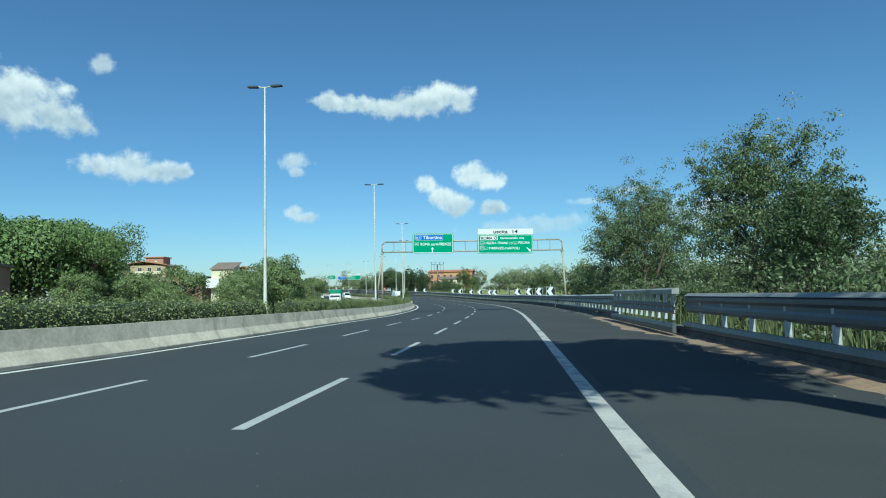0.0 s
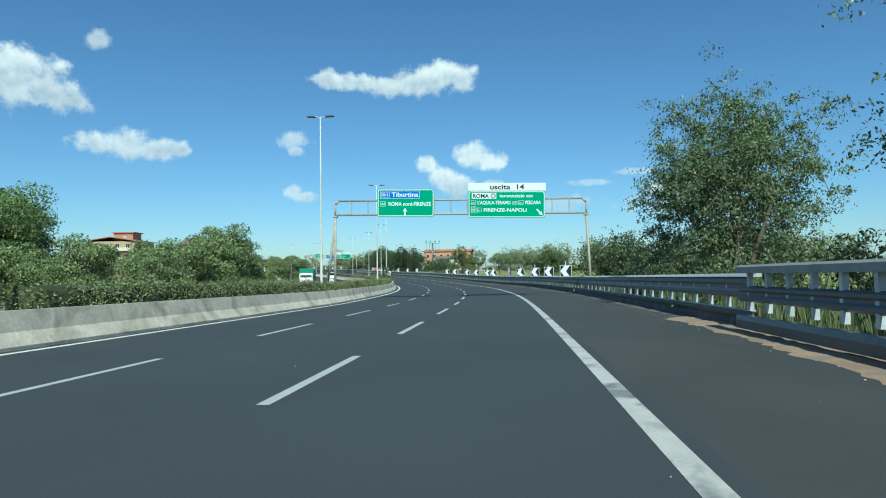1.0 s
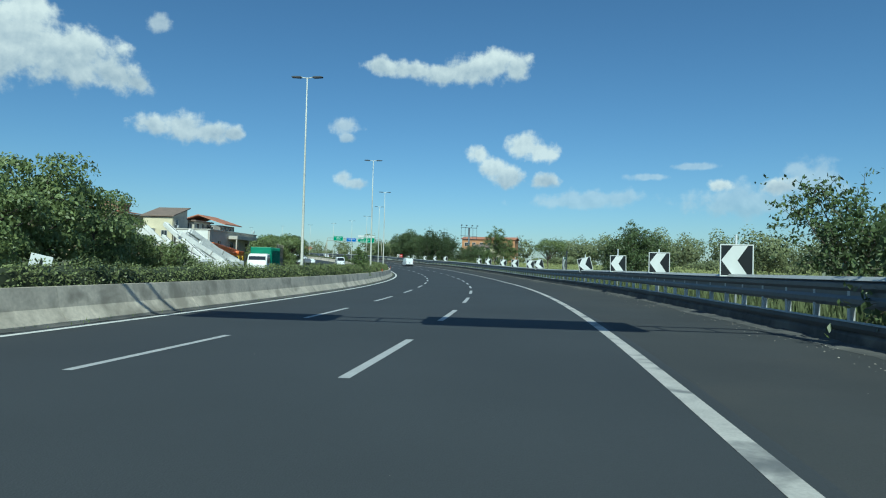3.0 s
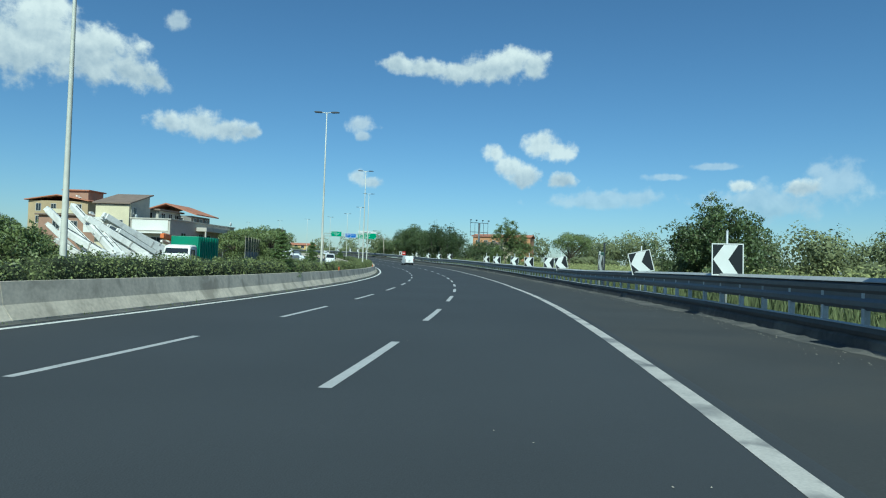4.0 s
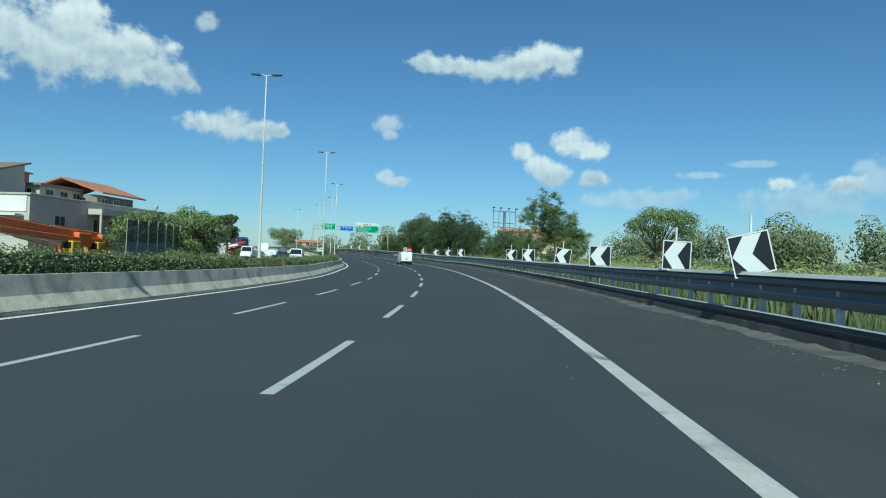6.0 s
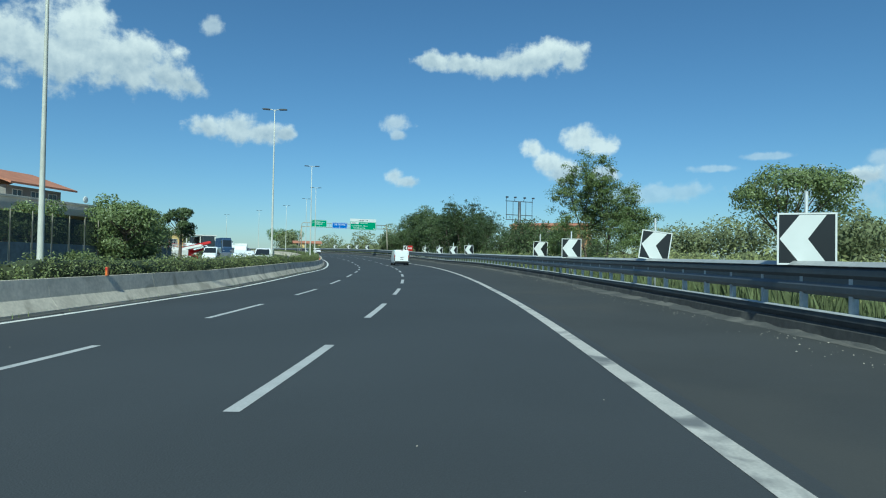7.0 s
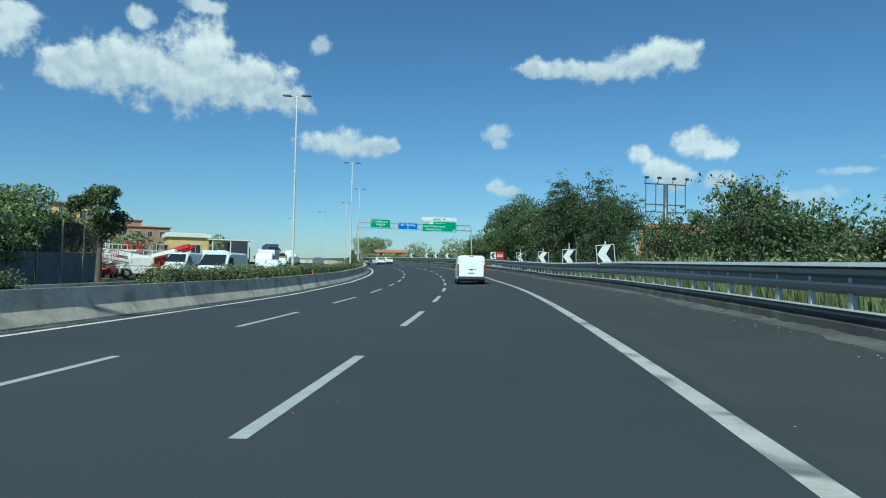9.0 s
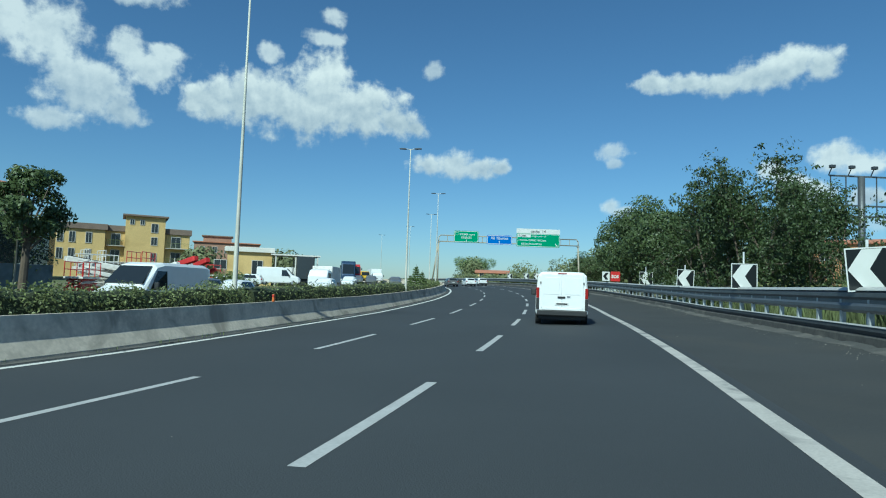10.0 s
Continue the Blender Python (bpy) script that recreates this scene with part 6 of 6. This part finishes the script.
def boom_lift(m, label, colour, height_, length, caged=True, arm=None, root=1.9, thick=0.44):
    arm = arm or M_CRANE
    t = thing("boom_lift", m, label, "lift machine", group="machines in the yard")
    bm = bmesh.new()
    box(bm, (2.2, 3.2, 0.7), (0, 0, 0.75), 0.08)
    part("chassis", bm, colour, t)
    bm = bmesh.new()
    box(bm, (1.8, 2.2, 0.9), (0, 0.2, 1.6), 0.12)
    part("turntable", bm, colour, t)
    if root > 2.5:
        bm = bmesh.new()
        box(bm, (1.9, 2.6, 1.6), (0, 1.4, 2.7), 0.15)
        part("counterweight", bm, colour, t)
        bm = bmesh.new()
        box(bm, (1.2, 1.6, 1.3), (0.9, -1.2, 1.9), 0.1)
        cab = part("cab", bm, M_YELP, t, "yellow operator's cab")
        bm = bmesh.new()
        box(bm, (0.9, 0.05, 0.7), (0.9, -2.02, 2.1), 0.02)
        part("cab_window", bm, M_GLASS_D, cab)
    for x in (-1.0, 1.0):
        for y in (-1.1, 1.1):
            wheel(t, x, y, 0.45, 0.35)
    a0, a1 = Vector((0, 1.0, root)), Vector((0, -length, height_))
    b0, b1 = Vector((0.7, 0.6, root - 0.6)), Vector((0.95, -length * 0.86, height_ * 0.76))
    boom(t, a0, a1, thick, arm)
    boom(t, b0, b1, thick * 0.7, arm)
    boom(t, (-0.8, 0.8, 1.8), (-1.0, -length * 0.84, height_ * 0.84), 0.34, M_CRANE, "jib")
    if not caged:
        return t
    bm = bmesh.new()
    for x in (-0.8, 0.8):
        for y in (-0.35, 0.35):
            rod(bm, (x, -length + y - 0.4, height_ - 0.5), (x, -length + y - 0.4, height_ + 0.6), 0.035)
    for z in (-0.5, 0.05, 0.6):
        for y in (-0.35, 0.35):
            rod(bm, (-0.8, -length + y - 0.4, height_ + z), (0.8, -length + y - 0.4, height_ + z), 0.035)
    part("basket", bm, colour, t)
    return t


for s, d, ds, dd, hh in ((132.6, -34.6, 4.0, -5.8, 6.35), (137.0, -34.2, -2.3, -3.6, 5.2), (142.4, -34.0, -4.8, -3.4, 5.6), (146.6, -34.4, -6.4, -4.2, 5.5), (128.6, -34.0, 1.4, -3.6, 3.9), (137.8, -39.8, -0.6, -3.0, 6.0)):
    boom_lift(stand(s, d, -0.5, math.degrees(math.atan2(dd, -ds))), "white telescopic boom lift folded in the yard", M_CRANE, hh, math.hypot(ds, dd), False, thick=0.52)
for s, d, turn, hh, ll in ((184, -40.8, -5, 4.3, 15), (191, -41.0, -3, 3.7, 9)):
    boom_lift(stand(s, d, -0.5, turn), "orange telescopic boom lift parked in the yard", M_ORANGE, hh, ll, False, M_ORANGE, 3.3, 0.62)
for s, d, turn, hh, ll, paint, lab in ((234.4, -33.2, 62, 3.1, 4.6, M_REDP, "red"), (230.6, -33.4, -58, 2.8, 4.2, M_CRANE, "white"), (238.8, -33.6, 50, 3.0, 5.0, M_REDP, "red")):
    boom_lift(stand(s, d, -0.3, turn), lab + " boom lift parked among the scissor lifts", paint, hh, ll, False, paint, thick=0.36)


def scissor_lift(m, colour, label, levels=3, rise=2.2):
    """A folded or half-raised scissor platform."""
    t = thing("scissor_lift", m, label, "lift machine", group="scissor lifts in the yard")
    bm = bmesh.new()
    box(bm, (1.2, 2.6, 0.55), (0, 0, 0.62), 0.06)
    part("chassis", bm, colour, t)
    for x in (-0.55, 0.55):
        for y in (-0.9, 0.9):
            wheel(t, x, y, 0.3, 0.22)
    step = rise / levels
    for i in range(levels):
        z = 0.9 + step * i
        for x, k in ((-0.45, 1), (0.45, 1), (-0.36, -1), (0.36, -1)):
            bm = bmesh.new()
            a, b = Vector((x, -1.15 * k, z)), Vector((x, 1.15 * k, z + step))
            rod(bm, a, b, 0.06, None, 6)
            part("scissor_arm", bm, M_CRANE if i % 2 else colour, t)
    top = 0.95 + rise
    bm = bmesh.new()
    box(bm, (1.25, 2.7, 0.14), (0, 0, top), 0.02)
    deck = part("platform", bm, M_CRANE, t)
    for x in (-0.6, 0.6):
        for y in (-1.3, -0.45, 0.45, 1.3):
            bm = bmesh.new()
            rod(bm, (x, y, top), (x, y, top + 1.05), 0.03, None, 6)
            part("rail_post", bm, colour, deck)
        for z in (0.55, 1.05):
            bm = bmesh.new()
            rod(bm, (x, -1.3, top + z), (x, 1.3, top + z), 0.03, None, 6)
            part("hand_rail", bm, colour, deck)
    return t


for i, (s, d, turn) in enumerate(((226.5, -34.4, 15), (229.6, -35.6, -40), (232.8, -34.8, 70), (236.5, -36.2, 10), (240.5, -35.2, -65), (245, -36.8, 30), (250, -36.4, 80), (233.5, -38.6, 50), (239, -39.5, -20))):
    scissor_lift(stand(s, d, -0.2, turn), (M_REDP, M_CRANE, M_CRANE_D)[i % 3], ("red and white", "white", "grey and white")[i % 3] + " scissor lift parked in a row", 3 + i % 2, (0.5, 1.1, 0.6, 1.5)[i % 4])


def truck(m, cab, body, label, length=7.0, top=3.0, ribs=False, cab_top=2.7):
    """A lorry whose front looks to local -y."""
    t = thing("truck", m, label, "truck", group="vehicles of the far side")
    bm = bmesh.new()
    st = [(0.0, section(1.0, 0.5, 1.3, 1.5, 0.05)), (0.12, section(1.1, 0.45, 1.4, 1.7, 0.06)), (0.55, section(1.12, 0.45, 1.5, cab_top - 0.1, 0.12)), (0.9, section(1.12, 0.45, 1.5, cab_top, 0.1)), (1.9, section(1.12, 0.45, 1.5, cab_top, 0.1))]
    hull(bm, st)
    c = part("cab", bm, cab, t)
    bm = bmesh.new()
    q = [bm.verts.new(v) for v in ((-0.98, 0.13, 1.45), (0.98, 0.13, 1.45), (0.9, 0.46, cab_top - 0.32), (-0.9, 0.46, cab_top - 0.32))]
    bm.faces.new(q)
    r = bmesh.ops.extrude_face_region(bm, geom=bm.faces[:])
    bmesh.ops.translate(bm, vec=(0, -0.05, 0.02), verts=[e for e in r["geom"] if isinstance(e, bmesh.types.BMVert)])
    bmesh.ops.recalc_face_normals(bm, faces=bm.faces)
    part("windscreen", bm, M_GLASS_D, c)
    for k in (-1, 1):
        bm = bmesh.new()
        box(bm, (0.05, 0.8, 0.75), (k * 1.1, 1.0, cab_top - 0.75), 0.02)
        part("side_window", bm, M_GLASS_D, c)
        bm = bmesh.new()
        box(bm, (0.16, 0.1, 0.45), (k * 1.3, 0.4, cab_top - 0.7), 0.03)
        part("wing_mirror", bm, M_PLASTIC, c)
        for y in (0.95, length - 1.3):
            wheel(t, k * 0.95, y, 0.46, 0.3)
        flat(c, "headlamp", M_CHROME, min(k * 0.6, k * 0.95), max(k * 0.6, k * 0.95), 0.75, 0.95, 0.03, 0.08, 0.02)
    bm = bmesh.new()
    box(bm, (2.3, length - 2.1, top - 0.9), (0, 2.05 + (length - 2.1) / 2, 0.9 + (top - 0.9) / 2), 0.05)
    b = part("box_body", bm, body, t)
    if ribs:
        for i in range(int((length - 2.2) / 0.45)):
            bm = bmesh.new()
            box(bm, (2.42, 0.12, top - 1.0), (0, 2.3 + 0.45 * i, 0.95 + (top - 1.0) / 2), 0.02)
            part("rib", bm, body, b)
    bm = bmesh.new()
    box(bm, (1.6, length - 0.6, 0.3), (0, length / 2, 0.7))
    part("chassis", bm, M_PLASTIC, t)
    return t


truck(stand(332, -18.6, 0, 0), M_VAN, M_VAN, "white refrigerated box truck with a roof unit", 7.6, 3.05, cab_top=2.2)
truck(stand(127.0, -26.8, -0.3, 2), M_CRANE, M_GREENP, "white lorry with a ribbed green container", 7.4, 3.5, True, 2.75)
truck(stand(312, -25.6, -0.1, 2), M_REDP, M_REDP, "red lorry on the opposite carriageway", 8.5, 3.6, cab_top=3.4)
truck(stand(296, -27.0, -0.1, 2), M_BLUEP, M_BLUEP, "dark blue lorry on the opposite carriageway", 14, 3.9, True, 3.6)
truck(stand(256, -26.2, 0, 0), M_VAN, M_CRANE, "white box van on the opposite carriageway", 6.5, 2.7, cab_top=2.3)
truck(world_stand(-101.8, 255.3, 0.4, -130), M_VAN, M_TARP, "long lorry with a dark tarpaulin body", 14, 4.1, cab_top=3.2)


def light_van(m, paint, label, group="vehicles of the far side"):
    """A van whose front looks to local -y."""
    v = thing("van", m, label, "van", group=group)
    bm = bmesh.new()
    st = []
    for y, half, low, waist, top, tuck in ((0.0, 0.82, 0.4, 0.75, 0.85, 0.1), (0.25, 0.95, 0.32, 0.9, 1.1, 0.12), (0.9, 0.97, 0.3, 1.05, 1.35, 0.14), (1.75, 0.98, 0.3, 1.1, 2.2, 0.16), (2.2, 0.98, 0.3, 1.1, 2.3, 0.12), (5.2, 0.98, 0.3, 1.1, 2.3, 0.12), (5.4, 0.96, 0.35, 1.1, 2.25, 0.13)):
        st.append((y, section(half, low, waist, top, tuck)))
    hull(bm, st)
    part("body", bm, paint, v)
    bm = bmesh.new()
    q = [bm.verts.new(c) for c in ((-0.84, 0.97, 1.4), (0.84, 0.97, 1.4), (0.72, 1.68, 2.1), (-0.72, 1.68, 2.1))]
    bm.faces.new(q)
    r = bmesh.ops.extrude_face_region(bm, geom=bm.faces[:])
    bmesh.ops.translate(bm, vec=(0, -0.05, 0.04), verts=[e for e in r["geom"] if isinstance(e, bmesh.types.BMVert)])
    bmesh.ops.recalc_face_normals(bm, faces=bm.faces)
    part("windscreen", bm, M_GLASS_D, v)
    for k in (-1, 1):
        bm = bmesh.new()
        q = [bm.verts.new(c) for c in ((k * 0.985, 1.25, 1.2), (k * 0.985, 2.3, 1.2), (k * 0.93, 2.3, 1.95), (k * 0.9, 1.75, 1.95))]
        bm.faces.new(q)
        r = bmesh.ops.extrude_face_region(bm, geom=bm.faces[:])
        bmesh.ops.translate(bm, vec=(k * 0.02, 0, 0), verts=[e for e in r["geom"] if isinstance(e, bmesh.types.BMVert)])
        bmesh.ops.recalc_face_normals(bm, faces=bm.faces)
        part("side_window", bm, M_GLASS_D, v)
        flat(v, "headlamp", M_CHROME, min(k * 0.6, k * 0.9), max(k * 0.6, k * 0.9), 0.72, 0.9, 0.14, 0.1, 0.02)
        bm = bmesh.new()
        box(bm, (0.2, 0.12, 0.3), (k * 1.12, 1.45, 1.35), 0.04)
        part("wing_mirror", bm, M_PLASTIC, v)
        for y in (0.95, 4.4):
            wheel(v, k * 0.86, y, 0.34, 0.22)
    flat(v, "bumper", M_PLASTIC, -0.85, 0.85, 0.32, 0.55, 0.02, 0.1, 0.03)
    return v


light_van(stand(208.6, -19.3, 0, 0), M_VAN, "white panel van passing close to the median hedge")
light_van(stand(225.0, -28.2, 0, 0), M_VAN, "white panel van on the opposite carriageway")
car(stand(229.5, -26.2, 0, 180), M_GREYCAR, "dark grey car behind a van on the opposite carriageway")
light_van(stand(322.0, -22.6, 0, 0), M_YELP, "yellow van on the opposite carriageway")
rr2 = random.Random(9)
for i in range(11):
    light = i % 4 != 1
    s, d = 232 + 7.5 * i, (-24.5, -33.5, -31.0)[i % 3] - rr2.uniform(0, 1.0)
    m = stand(s, d, -0.1 if d > -28 else 0.0, 180 if i % 3 == 0 else rr2.choice((70, 80, 100)))
    if i % 3 == 2 and i > 2:
        light_van(m, M_VAN, "white delivery van parked in the yard", "parked cars beyond the road")
    else:
        car(m, M_VAN if light else M_GREYCAR, "white car among the far traffic" if light else "grey car among the far traffic")
car(stand(285, -19.4, 0, 180), M_GREYCAR, "grey estate car on the opposite carriageway")
car(stand(294, -23.2, 0, 180), M_GREYCAR, "dark grey car on the opposite carriageway")

# ---- small things of the right verge ----
t = thing("emergency_phone", stand(253, 5.2, 0), "red emergency phone box with a white SOS sign", "emergency phone")
bm = bmesh.new()
box(bm, (0.95, 0.12, 1.0), (0.2, 0, 2.0), 0.02)
b = part("sign_panel", bm, M_REDP, t)
lettering("SOS", 0.42, -0.2, 1.85, -0.07, M_WHITE, b, bold=0.02)
bm = bmesh.new()
box(bm, (0.75, 0.1, 0.95), (-0.75, 0, 2.0), 0.02)
b = part("arrow_board", bm, M_WHITE, t)
bm = bmesh.new()
prism(bm, [(-1.05, 2.0), (-0.8, 2.35), (-0.5, 2.35), (-0.75, 2.0), (-0.5, 1.65), (-0.8, 1.65)], 0.008, Matrix.Translation((0, -0.06, 0)))
part("arrow", bm, M_BLACK, b)
for x in (-0.4, 0.4):
    bm = bmesh.new()
    rod(bm, (x, 0.08, -0.4), (x, 0.08, 2.4), 0.04)
    part("post", bm, M_POST, t)

t = thing("billboard_frame", stand(245.6, 25.0, -0.5, 8, 0.93), "bare steel billboard frame with floodlights", "billboard")
bm = bmesh.new()
rod(bm, (0, 0, 0), (0, 0, 12.8), 0.33, 0.3, 14)
part("mast", bm, M_GALV, t, smooth=True)
for z in (9.0, 10.0, 12.8):
    bm = bmesh.new()
    box(bm, (6.2, 0.16, 0.14), (0, 0, z))
    part("beam", bm, M_GALV, t)
for x in (-3.0, -1.5, 1.5, 3.0):
    bm = bmesh.new()
    box(bm, (0.08, 0.08, 3.8), (x, 0, 10.9))
    part("upright", bm, M_GALV, t)
for x in (-3.2, -1.3, 0.9, 2.9):
    bm = bmesh.new()
    rod(bm, (x, 0, 12.8), (x, -0.5, 13.5), 0.05)
    box(bm, (0.5, 0.35, 0.3), (x, -0.55, 13.55), 0.05)
    part("floodlight", bm, M_LAMPHEAD, t)

t = thing("signal_post", stand(116.4, 5.35, 0), "steel post with a green painted signal lamp", "signal post")
bm = bmesh.new()
rod(bm, (0, 0, -0.4), (0, 0, 3.2), 0.06)
part("post", bm, M_LAMPHEAD, t)
bm = bmesh.new()
box(bm, (0.34, 0.3, 0.28), (-0.22, -0.05, 2.45), 0.06)
part("lamp_body", bm, M_MESH_D, t)

# reflector blocks on the barrier
for s in (121.0, 208.6, 150.9):
    t = thing("reflector", stand(s, BAR_D - 0.08, 0.86), "small orange reflector post on the barrier", "reflector", group="barrier reflectors")
    bm = bmesh.new()
    box(bm, (0.07, 0.12, 0.26), (0.0, 0, 0.13), 0.012)
    part("body", bm, M_ORANGE, t)
    bm = bmesh.new()
    box(bm, (0.06, 0.09, 0.09), (0, -0.02, 0.2), 0.01)
    part("lens", bm, M_REDP, t)

t = thing("road_sign", stand(73.0, -15.4, 0.0, 10), "small white sign plate leaning on a post", "road sign")
part("post", rod(bmesh.new(), (0, 0.04, 0.0), (0, 0.04, 1.45), 0.03), M_POST, t)
b = part("plate", box(bmesh.new(), (0.62, 0.02, 0.62), (0, 0, 0), 0.006), M_WHITE, t, m=Matrix.Translation((0, 0, 1.3)) @ Matrix.Rotation(radians(12), 4, "Y"))
part("dark_mark", box(bmesh.new(), (0.09, 0.008, 0.3), (0.02, -0.014, 0.02), 0.002), M_BLACK, b)
